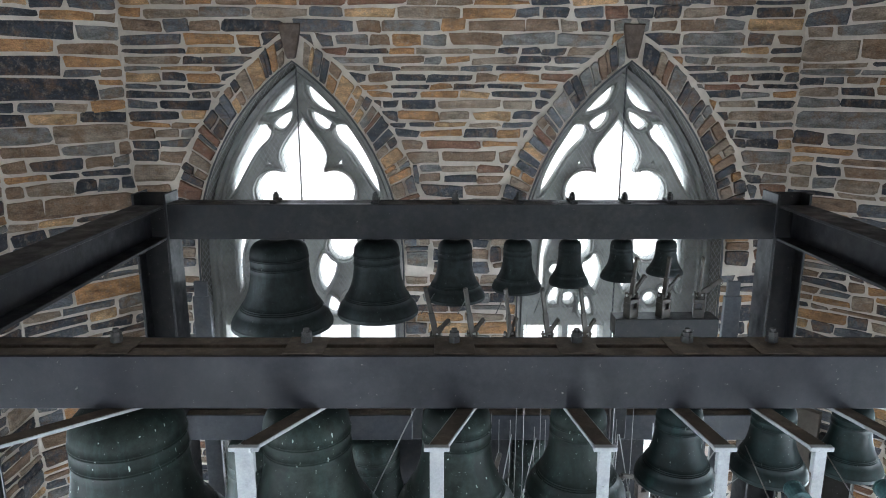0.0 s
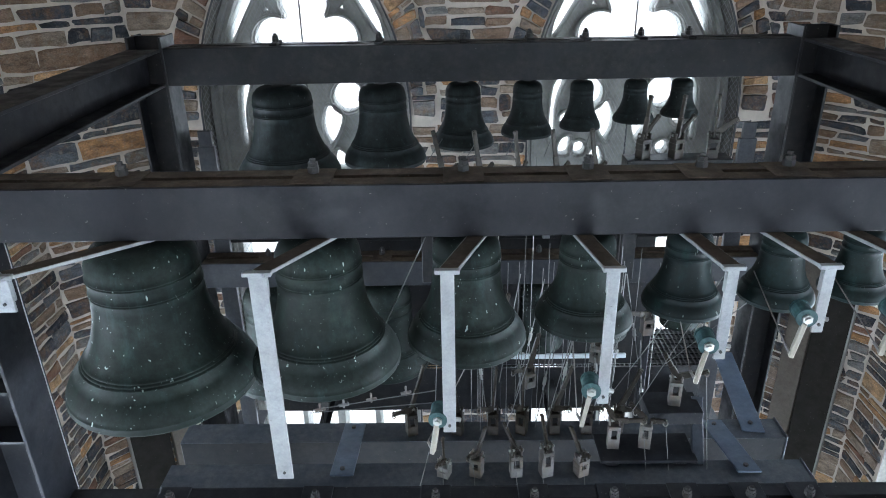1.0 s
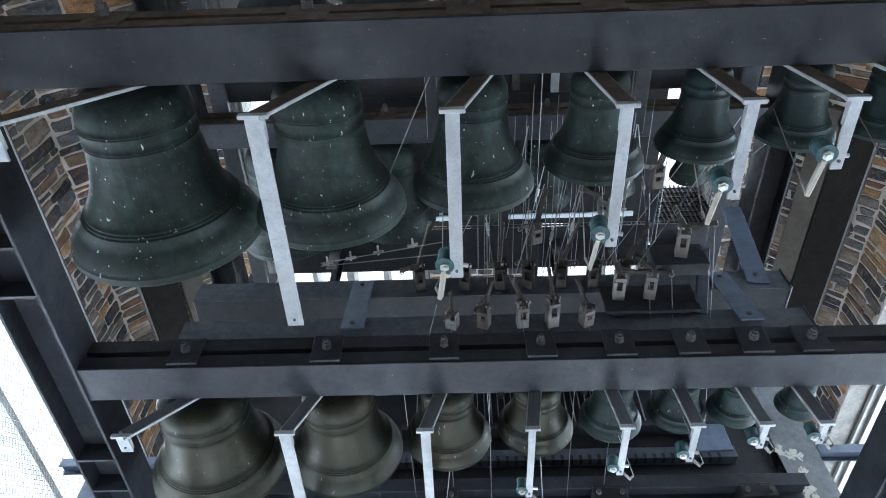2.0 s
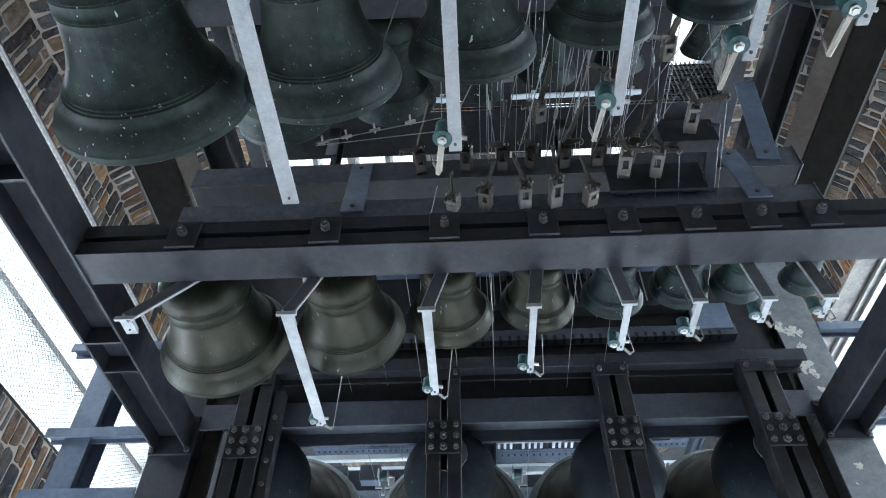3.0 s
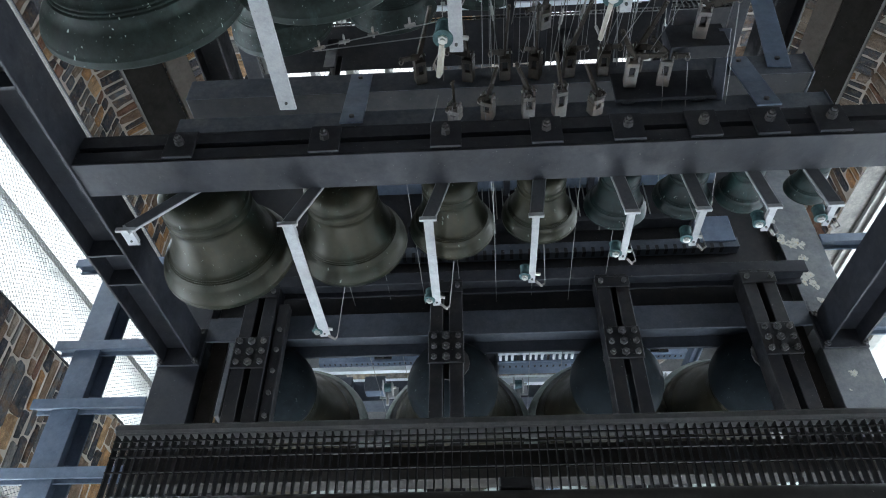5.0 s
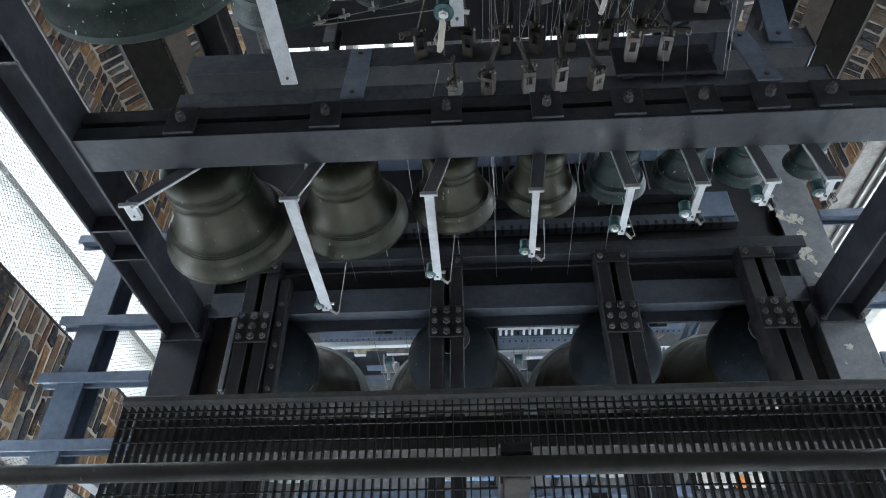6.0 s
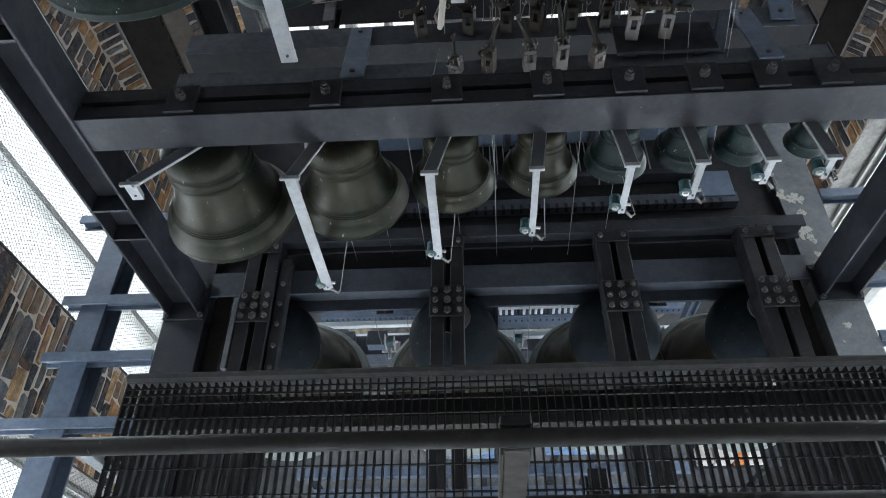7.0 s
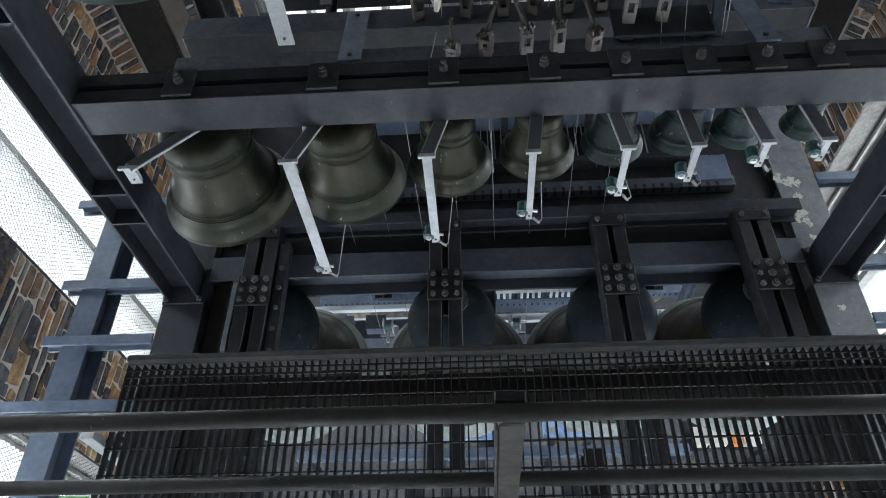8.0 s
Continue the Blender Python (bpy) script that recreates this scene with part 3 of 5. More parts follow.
def post(x, y, z0, z1, w=0.24, mat=STEEL, gussets=()):
    root = thing("steel_post", pose(x, y, z0), "black painted steel column of the bell frame", "steel post", "frame posts")
    part("shaft", h_beam(bmesh.new(), (0, 0, 0.02), (0, 0, z1 - z0), w, w, 0.014, 0.018, (1, 0, 0)), mat, root)
    part("base_plate", box(bmesh.new(), -w * 0.62, w * 0.62, -w * 0.62, w * 0.62, 0, 0.022), mat, root)
    for i in range(4):
        bx, by = (w * 0.5 * (1 if i & 1 else -1), w * 0.5 * (1 if i & 2 else -1))
        bm = rod(bmesh.new(), (bx, by, 0.02), (bx, by, 0.045), 0.02, 6)
        rod(bm, (bx, by, 0.04), (bx, by, 0.062), 0.011, 8)
        part("bolt", bm, BOLT_STEEL, root)
    for g in gussets:
        part("stiffener", box(bmesh.new(), -w * 0.46, w * 0.46, -w / 2, w / 2, g - z0 - 0.008, g - z0 + 0.008, bev=0), mat, root)
    return root


GIRDER_Z = -0.56
for x in (X0, X1):
    post(x, YF + 0.11, GIRDER_Z, 3.22, mat=STEEL_GREY, gussets=(0.35, 0.62, 1.78, 2.05))
    post(x, YB + 0.11, GIRDER_Z, 3.26, gussets=(1.4,))
    root = thing("side_beam", pose(x, YF + 0.24, 3.06), "black steel beam between front and back posts", "steel beam", "side beams")
    girder_parts(root, (0, 0, 0), (0, YB - YF - 0.26, 0), 0.22, 0.25, STEEL)
    root = thing("girder", pose(x, 0.4, GIRDER_Z - 0.22), "heavy dark grey steel girder under the bell frame", "steel girder", "girders")
    # right girder gets the brightened paint, its light being in the colour
    girder_parts(root, (0, 0, 0), (0, 5.4, 0), 0.30, 0.44, WORN_LIT_GIRDER if x > 0 else STEEL_GREY, 6)
    inner = sorted((-0.152 if x > 0 else 0.152, -0.265 if x > 0 else 0.265))
    part("ledge_angle", box(bmesh.new(), *inner, 0.55, 3.35, 0.085, 0.10), BROWN_PANEL, root, "black angle along the inner side")
    part("ledge_angle", box(bmesh.new(), *([inner[1] - 0.012, inner[1]] if x > 0 else [inner[0], inner[0] + 0.012]), 0.55, 3.35, -0.16, 0.084), BROWN_PANEL, root, "black angle along the inner side")

# ---- bells ----


def bell(m, R, H, mat, label, seg=40, slim=1.0, domed=False):
    """A bell hung mouth down; m is the place of the beam's underside above it."""
    root = thing("bell", m, label, "bell", "carillon bells")
    k = H
    top = -0.025
    outer = [(0.0, top), (0.30 * R, top), (0.42 * R, top - 0.012 * k), (0.505 * R, top - 0.034 * k), (0.560 * R, top - 0.066 * k), (0.594 * R, top - 0.105 * k), (0.606 * R, top - 0.145 * k)]

    def bead(f, r, w=0.010, p=0.009):
        """A raised round moulding on the bell's wall."""
        return [(r * R, top - f * k), ((r + p) * R, top - (f + w * 0.3) * k), ((r + p) * R, top - (f + w * 0.7) * k), (r * R, top - (f + w) * k)]
    for f in (0.185, 0.200, 0.285, 0.300):
        outer += bead(f, 0.609)
    for f, r in ((0.36, 0.614), (0.45, 0.630), (0.54, 0.660), (0.62, 0.704), (0.69, 0.757)):
        outer.append((r * R, top - f * k))
    for f, r in ((0.725, 0.790), (0.743, 0.807), (0.761, 0.824)):
        outer += bead(f, r, 0.013, 0.014)
    for f, r in ((0.83, 0.905), (0.88, 0.952), (0.925, 0.982)):
        outer.append((r * R, top - f * k))
    outer += bead(0.945, 0.988, 0.012, 0.008)
    for f, r in ((0.985, 1.0), (1.0, 0.985), (1.002, 0.955)):
        outer.append((r * R, top - f * k))
    if domed:
        outer = [(0, top - 0.315 * k), (0.47 * R, top - 0.32 * k), (0.485 * R, top - 0.36 * k)] + bead(0.372, 0.488) + bead(0.392, 0.490)
        for f, r in ((0.47, 0.508), (0.55, 0.542), (0.62, 0.588), (0.69, 0.65), (0.76, 0.725), (0.80, 0.78), (0.803, 0.795), (0.815, 0.805), (0.82, 0.80), (0.87, 0.87), (0.93, 0.94), (0.97, 0.985), (0.99, 1.0), (1.0, 0.985), (1.002, 0.955)):
            outer.append((r * R, top - f * k))
    inner = [(0.90 * R, top - 0.97 * k), (0.80 * R, top - 0.86 * k), (0.66 * R, top - 0.70 * k), (0.54 * R, top - 0.48 * k), (0.50 * R, top - 0.15 * k), (0.40 * R, top - 0.06 * k), (0, top - 0.055 * k)]
    if domed:
        inner = [(0.90 * R, top - 0.97 * k), (0.80 * R, top - 0.86 * k), (0.62 * R, top - 0.70 * k), (0.46 * R, top - 0.48 * k), (0.43 * R, top - 0.335 * k), (0, top - 0.33 * k)]
    prof = [(r * (slim + (1 - slim) * min(1, max(0, (r / R - 0.60) / 0.38))), z) for r, z in outer + inner]
    bm = lathe(bmesh.new(), prof, seg)
    bmesh.ops.recalc_face_normals(bm, faces=bm.faces)
    part("bell_body", bm, mat, root, smooth=True)
    if domed:
        cap = [(0.540 * R * math.sin(a * math.pi / 24), top - 0.50 * R * (1 - math.cos(a * math.pi / 24))) for a in range(13)]
        cap += [(0.538 * R, top - 0.315 * k), (0.528 * R, top - 0.335 * k), (0.508 * R, top - 0.350 * k), (0.486 * R, top - 0.357 * k), (0.475 * R, top - 0.31 * k)]
        part("crown", lathe(bmesh.new(), cap, seg), CROWN_SKY, root, "smooth domed crown, the sky's reflection painted in as blue-black", True)
        # added ring over the lip, coloured pale as if the windows lit it
        ring = [(0.902 * R + 0.003, top - 0.895 * k), (0.928 * R + 0.004, top - 0.918 * k), (0.945 * R + 0.006, top - 0.93 * k), (0.99 * R + 0.006, top - 0.97 * k), (R + 0.006, top - 0.99 * k), (0.99 * R, top - 1.006 * k), (0.96 * R, top - 1.006 * k)]
        part("lip", lathe(bmesh.new(), ring + [(r - 0.012, z) for r, z in ring[::-1]] + ring[:1], seg), LIP, root, "lip ring painted pale for the window light on it", True)
    bm = lathe(bmesh.new(), [(0, 0.002), (0.22 * R, 0.002), (0.22 * R, -0.014), (0.17 * R, -0.014), (0.17 * R, top - 0.002), (0, top - 0.002)], 16)
    part("hanger", bm, BOLT_STEEL, root)
    bm = rod(bmesh.new(), (0, 0, top - 0.05 * k), (0.06 * R, 0, top - 0.80 * k), 0.035 * R + 0.004, 8)
    bmesh.ops.create_icosphere(bm, subdivisions=2, radius=0.13 * R, matrix=Matrix.Translation((0.07 * R, 0, top - 0.86 * k)))
    part("clapper", bm, BOLT_STEEL, root, "dark iron clapper", True)
    return root


def bracket(m, arm, reach, drop, kink, w=0.048, spool=True, group="clapper brackets"):
    """A white angle bracket: an arm out from under the beam, a strap down, and a roller at its foot. m: under the beam, x along it."""
    root = thing("clapper_bracket", m, "white painted steel bracket beside a bell", "bracket", group)
    ax, ay = arm
    d = Vector((ax, ay, 0))
    n = Vector((-d.y, d.x, 0)).normalized() * (w / 2)
    a = Vector((0, 0, 0)) - d.normalized() * 0.10
    bm = bmesh.new()
    n = n.normalized() * max(w / 2, 0.034)
    ring = [a + n, a - n, d - n, d + n]
    lo = [bm.verts.new((*p.xy, -0.016)) for p in ring]
    hi = [bm.verts.new((*p.xy, -0.004)) for p in ring]
    bm.faces.new(lo[::-1]), bm.faces.new(hi)
    for i in range(4):
        bm.faces.new((lo[i], lo[(i + 1) % 4], hi[(i + 1) % 4], hi[i]))
    bmesh.ops.recalc_face_normals(bm, faces=bm.faces)
    arm_ob = part("arm", bm, WHITE_PAINT, root)
    bm = bmesh.new()
    ring = [a + n * 0.86, a - n * 0.86, d * 0.97 - n * 0.86, d * 0.97 + n * 0.86]
    lo = [bm.verts.new((*p.xy, -0.0045)) for p in ring]
    hi = [bm.verts.new((*p.xy, -0.001)) for p in ring]
    bm.faces.new(lo[::-1]), bm.faces.new(hi)
    for i in range(4):
        bm.faces.new((lo[i], lo[(i + 1) % 4], hi[(i + 1) % 4], hi[i]))
    bmesh.ops.recalc_face_normals(bm, faces=bm.faces)
    part("dust_sheet", bm, STEEL_DUSTY if m.translation.z > 2 else ARM_GREY, arm_ob, "dusty grey-brown upper side")
    t = Matrix.Translation(d) @ Matrix.Rotation(kink, 4, "Z")
    bm = box(bmesh.new(), -w / 2, w / 2, -0.006, 0.006, -drop, -0.004, t, 0.002)
    box(bm, -w / 2 - 0.02, w / 2 + 0.02, -0.012, 0.012, -0.016, 0.001, t, 0.002)
    box(bm, -w / 2, w / 2, 0.004, 0.022, -0.11, -0.01, t, 0.003)
    strap = part("strap", bm, WHITE_PAINT, root)
    bm = rod(bmesh.new(), t @ Vector((0, -0.012, -drop + 0.035)), t @ Vector((0, 0.012, -drop + 0.035)), 0.006, 8)
    part("bolt", bm, BOLT_STEEL, strap)
    if spool:
        foot = Vector((0, 0, -drop + 0.04))
        k = 0.85 if m.translation.z > 2 else 0.70
        c = t @ (foot + Vector((-0.055, -0.005, 0.025)) * k)
        e = t @ (foot + Vector((-0.045, 0.080, 0.025)) * k)
        bm = bmesh.new()
        rod(bm, c, e, 0.040 * k, 18)
        rod(bm, c + (c - e) * 0.06, c + (e - c) * 0.10, 0.044 * k, 18)
        rod(bm, e - (e - c) * 0.08, e + (e - c) * 0.06, 0.044 * k, 18)
        roll = part("roller", bm, FELT, root, "teal roller")
        bm = rod(bmesh.new(), c + (c - e) * 0.35, e + (e - c) * 0.2, 0.011, 8)
        rod(bm, c + (c - e) * 0.22, c + (c - e) * 0.07, 0.019, 6)
        rod(bm, t @ (foot + Vector((-0.05, 0.02, 0.02))), t @ (foot + Vector((0.045, 0.02, 0.0))), 0.009, 8)
        part("axle", bm, ZINC, roll, "zinc axle and nut")
        if k > 0.8:
            q = Vector((-0.14, 0.05, -1.0)).to_track_quat("Z", "Y").to_matrix().to_4x4()
            part("lever", box(bmesh.new(), -0.016, 0.016, -0.009, 0.009, 0.02, 0.17, Matrix.Translation(c) @ q, 0.003), TAN_LEVER, root, "pale tan lever")
            tip = c + Vector((-0.14, 0.05, -1.0)).normalized() * 0.165
            bm = rod(bmesh.new(), tip, tip + Vector((-0.02, 0.02, 0.035)), 0.006, 6)
            rod(bm, tip + Vector((-0.02, 0.02, 0.035)), Vector((0.0, 0.06, -0.78 * drop)), 0.0026, 5)
            part("clapper_wire", bm, CLEVIS, root, "thin wire with a shackle to the clapper")
        else:
            f2 = t @ (foot + Vector((0.02, -0.01, -0.02)))
            bm = rod(bmesh.new(), f2, f2 + Vector((0.035, 0.0, -0.045)), 0.008, 6)
            rod(bm, f2 + Vector((0.03, 0, -0.04)), f2 + Vector((0.05, 0.0, -0.02)), 0.005, 6)
            part("shackle", bm, CLEVIS, root, "zinc shackle")
            part("clapper_wire", rod(bmesh.new(), f2 + Vector((0.05, 0, -0.02)), Vector((-ax * 0.2 + 0.03, 0.05, -drop * 0.62)), 0.0028, 5), WIRE, root, "thin wire to the clapper")
    return root


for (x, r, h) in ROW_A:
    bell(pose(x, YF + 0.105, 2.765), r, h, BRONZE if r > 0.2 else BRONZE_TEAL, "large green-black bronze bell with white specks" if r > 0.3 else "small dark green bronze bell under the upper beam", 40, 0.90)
for (x, r, h) in ROW_B:
    bell(pose(x, YF + 0.105, 1.085), r, h, BRONZE_WARM if r > 0.2 else BRONZE_TEAL, "brown-green bronze bell with moulded rings" if r > 0.2 else "small green bronze bell under the slotted beam")
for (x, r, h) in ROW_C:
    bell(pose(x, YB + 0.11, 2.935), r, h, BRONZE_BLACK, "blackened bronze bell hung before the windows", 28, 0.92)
for (x, r, h) in ROW_D:
    bell(pose(x, YB + 0.11, 1.37), r, h, BRONZE, "dark bronze bell in the back row", seg=28)

# brackets of the two front rows: root and elbow along the beam, strap length, roller
for x, ex, drop, spool in ((-1.24, -1.63, 0.15, False), (-0.50, -0.70, 0.945, False), (0.10, -0.022, 0.715, True), (0.51, 0.57, 0.585, True), (0.93, 0.99, 0.387, True), (1.25, 1.33, 0.275, True), (1.56, 1.66, 0.27, True)):
    bracket(pose(x, YF + 0.04, 2.765), (ex - x, 2.21 - YF - 0.04), 0, drop, 0.0, 0.066 if ex < -0.3 else 0.050 if ex < 0.3 else 0.042, spool)
for x, ex, drop, spool in ((-1.40, -1.69, 0.12, False), (-0.76, -0.885, 1.01, True), (-0.12, -0.20, 0.725, True), (0.36, 0.32, 0.54, True), (0.74, 0.775, 0.37, True), (1.085, 1.11, 0.275, True), (1.40, 1.437, 0.18, True), (1.68, 1.72, 0.155, True)):
    bracket(pose(x, YF + 0.04, 1.085), (ex - x, 2.27 - YF - 0.04), 0, drop, 0.0, 0.060 if ex < -0.25 else 0.046 if ex < 0.1 else 0.034, spool)

# ---- box beams with the action behind the front row ----
for y, z, x0, x1, dz in ((3.25, 0.80, -1.81, 2.165, 0.17), (3.78, 0.70, -1.89, 2.245, 0.2)):
    root = thing("box_beam", pose(0, y, z), "slate grey steel box beam carrying the action", "steel beam", "action beams")
    # charcoal body under a lighter top: light from above put into the colours
    part("beam", box(bmesh.new(), x0, x1, 0, 0.2, -dz, -0.0045), STEEL, root)
    part("top_plate", box(bmesh.new(), x0, x1, -0.004, 0.2, -0.004, 0, bev=0.001), DUSTED_LIT_SLATE, root, "dusty upper plate, its blue-grey lightened for light from above")
    part("end_plate", box(bmesh.new(), x1 + 0.001, x1 + 0.012, -0.01, 0.21, -dz - 0.01, 0.01), STEEL_SLATE, root)

# ---- lower bells on slotted hangers ----
for x in (-1.50, -0.19, 0.97, 1.97):
    root = thing("slotted_hanger", pose(x, 1.2, -0.39), "pair of dark steel channels with a slot and bolted splice plate", "steel beam", "slotted hangers")
    for s in (-1, 1):
        part("channel", box(bmesh.new(), s * 0.066 - 0.045, s * 0.066 + 0.045, 0, 1.82, -0.16, 0), STEEL, root)
    pl = part("splice_plate", box(bmesh.new(), -0.118, 0.118, 1.13, 1.37, 0.001, 0.018), STEEL, root)
    for i in range(3):
        for j in range(3):
            bm = rod(bmesh.new(), (-0.08 + 0.08 * i, 1.17 + 0.08 * j, 0.016), (-0.08 + 0.08 * i, 1.17 + 0.08 * j, 0.040), 0.020 if i != 1 else 0.026, 6)
            rod(bm, (-0.08 + 0.08 * i, 1.17 + 0.08 * j, 0.038), (-0.08 + 0.08 * i, 1.17 + 0.08 * j, 0.056), 0.011, 8)
            part("bolt", bm, BOLT_STEEL, pl)
    if x < -1:
        side_angle = part("side_angle", box(bmesh.new(), 0.125, 0.20, 0, 1.66, -0.10, -0.02), STEEL, root)
        for j in range(5):
            part("bolt", rod(bmesh.new(), (0.165, 0.80 + 0.16 * j, -0.022), (0.165, 0.80 + 0.16 * j, 0.002), 0.016, 6), BOLT_STEEL, side_angle)
        part("side_plate", box(bmesh.new(), -0.16, -0.125, 0.80, 1.34, -0.20, -0.006), WORN_LIT_GIRDER, root, "pale grey worn plate")
    pl = part("end_plate", box(bmesh.new(), -0.118, 0.118, 1.70, 1.79, 0.001, 0.014), STEEL, root)
    for i in (-1, 1):
        part("bolt", rod(bmesh.new(), (0.08 * i, 1.745, 0.012), (0.08 * i, 1.745, 0.040), 0.018, 6), BOLT_STEEL, pl)
    bell(pose(x + (0.0 if x > 1.5 else 0.02), 2.44, -0.56), 0.60, 1.09, BRONZE_LOW, "very large dark bronze bell with a pale lip below the girders", 56, 1.0, True)
for y, z, h, w in ((3.05, -0.40, 0.16, 0.10), (2.76, -0.56, 0.27, 0.20)):
    root = thing("cross_beam", pose(X0 + 0.12, y, z - h / 2), "dark steel cross beam between the girders", "steel beam", "cross beams")
    girder_parts(root, (0, 0, 0), (X1 - X0 - 0.24, 0, 0), w, h, STEEL_SLATE if w > 0.15 else STEEL_GREY, 0)

# pale paint losses on the top of one girder
g_right = [o for o in bpy.data.objects if o.name.startswith("girder") and o.parent is None and o.matrix_world.translation.x > 1][0]
for n, (px_, py_, pr_) in enumerate(((2.33, 3.42, 0.040), (2.40, 3.38, 0.050), (2.46, 3.36, 0.030), (2.43, 3.24, 0.032), (2.40, 3.08, 0.048), (2.43, 3.00, 0.036), (2.37, 3.02, 0.024), (2.43, 2.86, 0.024), (2.44, 2.28, 0.026), (2.38, 2.16, 0.008))):
    rnd = random.Random(n)
    ph = [rnd.uniform(0, 6.28) for i in range(4)]
    bm = bmesh.new()
    out = []
    for i in range(30):
        a = i * math.tau / 30
        r = pr_ * (0.85 + 0.22 * math.sin(2 * a + ph[0]) + 0.16 * math.sin(3 * a + ph[1]) + 0.12 * math.sin(7 * a + ph[2]) + 0.08 * math.sin(11 * a + ph[3]))
        out.append((px_ - X1 + r * math.cos(a), py_ - 0.4 + 1.25 * r * math.sin(a)))
    hi = [bm.verts.new((x, y, 0.2215 + 0.0004 * (n % 4))) for x, y in out]
    lo = [bm.verts.new((x, y, 0.2195)) for x, y in out]
    bm.faces.new(hi)
    for i in range(30):
        bm.faces.new((lo[i], lo[(i + 1) % 30], hi[(i + 1) % 30], hi[i]))
    part("paint_loss", bm, FLAKED, g_right, "pale flaked patch")

# ---- walkway and rail ----
WALK_Z, WALK_Y = 1.05, 1.20
root = thing("walkway", pose(0, 0, WALK_Z), "dark steel grating walkway with a kick plate", "walkway")
WX0, WX1 = -1.42, 3.2
bm = box(bmesh.new(), WX0, WX1, WALK_Y, WALK_Y + 0.038, 0.004, 0.028, bev=0.010)
box(bm, WX0, WX1, WALK_Y, WALK_Y + 0.010, -0.10, 0.0035)
part("edge_angle", bm, EDGE_GREY, root)
part("edge_girder", box(bmesh.new(), WX0, WX1, WALK_Y - 0.14, WALK_Y - 0.001, -0.25, -0.15), BROWN_PANEL, root)
part("girder_flange", box(bmesh.new(), WX0, WX1, WALK_Y - 0.145, WALK_Y - 0.10, -0.149, -0.140), POST_PAINT, root)
bar = solid("bearing_bar", box(bmesh.new(), 0, 0.0055, -1.1, WALK_Y, -0.035, 0, bev=0), STEEL)
for i in range(int((WX1 - WX0) / 0.033)):
    ob = new("bearing_bar", bar)
    ob.parent, ob.location = root, (WX0 + 0.004 + 0.033 * i, 0, 0)
bar = solid("cross_bar", box(bmesh.new(), WX0, WX1, 0, 0.006, -0.012, -0.002, bev=0), STEEL)
for d in (0.025, 0.055, 0.09, 0.15, *(0.25 + 0.1016 * i for i in range(21))):
    ob = new("cross_bar", bar)
    ob.parent, ob.location = root, (0, WALK_Y - d, 0)
root = thing("guard_rail", pose(0, 0.57, WALK_Z), "dark steel pipe guard rail on the walkway", "railing")
for z in (0.97, 0.46):
    part("rail", rod(bmesh.new(), (-3.4, 0, z), (3.8, 0, z), 0.022, 16), RAIL_PAINT, root, smooth=True)
for x in (0.09, -2.2, 2.5):
    pst = part("rail_post", box(bmesh.new(), x - 0.029, x + 0.035, -0.030, -0.022, 0, 0.965), POST_PAINT, root, "dusty grey angle post")
    part("flange", box(bmesh.new(), x - 0.036, x - 0.0295, -0.034, 0.030, 0, 0.955, bev=0.002), POST_PAINT, pst)
    part("cap", box(bmesh.new(), x - 0.036, x + 0.040, 0.024, 0.050, 0.955, 0.985), STEEL, pst)

for x in (-1.3, 0.6, 2.4):
    part("support", h_beam(bmesh.new(), (x, -1.15, -WALK_Z + 1.05 - 1.05 - 0.11), (x, WALK_Y - 0.01, -WALK_Z + 1.05 - 1.05 - 0.11), 0.10, 0.14), STEEL, bpy.data.objects["walkway"])

# ---- side platforms between the girders and the walls ----
for s in (-1, 1):
    gx = X0 - 0.15 if s < 0 else X1 + 0.15
    wx = CX + s * HALF
    for y in (3.42, 2.66, 2.20, 1.72):
        root = thing("outrigger_beam", pose(gx, y, -0.55), "blue-grey steel channel between girder and wall", "steel beam", "outriggers")
        part("channel", h_beam(bmesh.new(), (s * 0.005, 0, -0.055), (s * (abs(wx - gx) - 0.005) if y < 2 else s * (0.90 if y > 3 else 0.79), 0, -0.055), 0.075, 0.11), STEEL_BLUE, root)
    for x, y0, y1 in ((gx + s * 0.58, 1.0, 3.45),):
        root = thing("platform_beam", pose(x, y0, -0.72), "blue-grey steel beam under the outriggers", "steel beam", "platform beams")
        part("beam", h_beam(bmesh.new(), (0, 0, 0), (0, y1 - y0, 0), 0.19, 0.22), STEEL_BLUE, root)
    root = thing("brace", pose(gx + s * 0.1, 2.75, -0.85), "dark steel diagonal brace below the platform", "steel beam", "braces")
    part("bar", h_beam(bmesh.new(), (0, 0.0, 0), (s * 0.55, 0.55, -0.65), 0.10, 0.10), STEEL, root)

# ---- boards and pilasters in the far corners ----
for cname, bo, bw, po, pw in (("north_west", -0.09, 0.20, 0.26, 0.12), ("north_east", 0.18, 0.16, -0.10, 0.11)):
    root = thing("corner_panel", CORNERS[cname].matrix_world @ pose(0, 0, 0), "tall dark brown boarded panel in a stone corner", "panel", "corner panels")
    part("board", box(bmesh.new(), bo - bw, bo + bw, -0.06, 0.002, FLOOR_Z, 0.75), BROWN_PANEL, root)
    part("pilaster", box(bmesh.new(), po - pw, po + pw, -0.075, 0.001, FLOOR_Z, 0.95), TAN_PLASTER, root, "tan plastered pilaster")
    e = bo + bw + 0.012 if bo > po else bo - bw - 0.012
    part("edge_strip", box(bmesh.new(), e - 0.010, e + 0.010, -0.07, 0.0, FLOOR_Z, 0.75), ZINC, root)

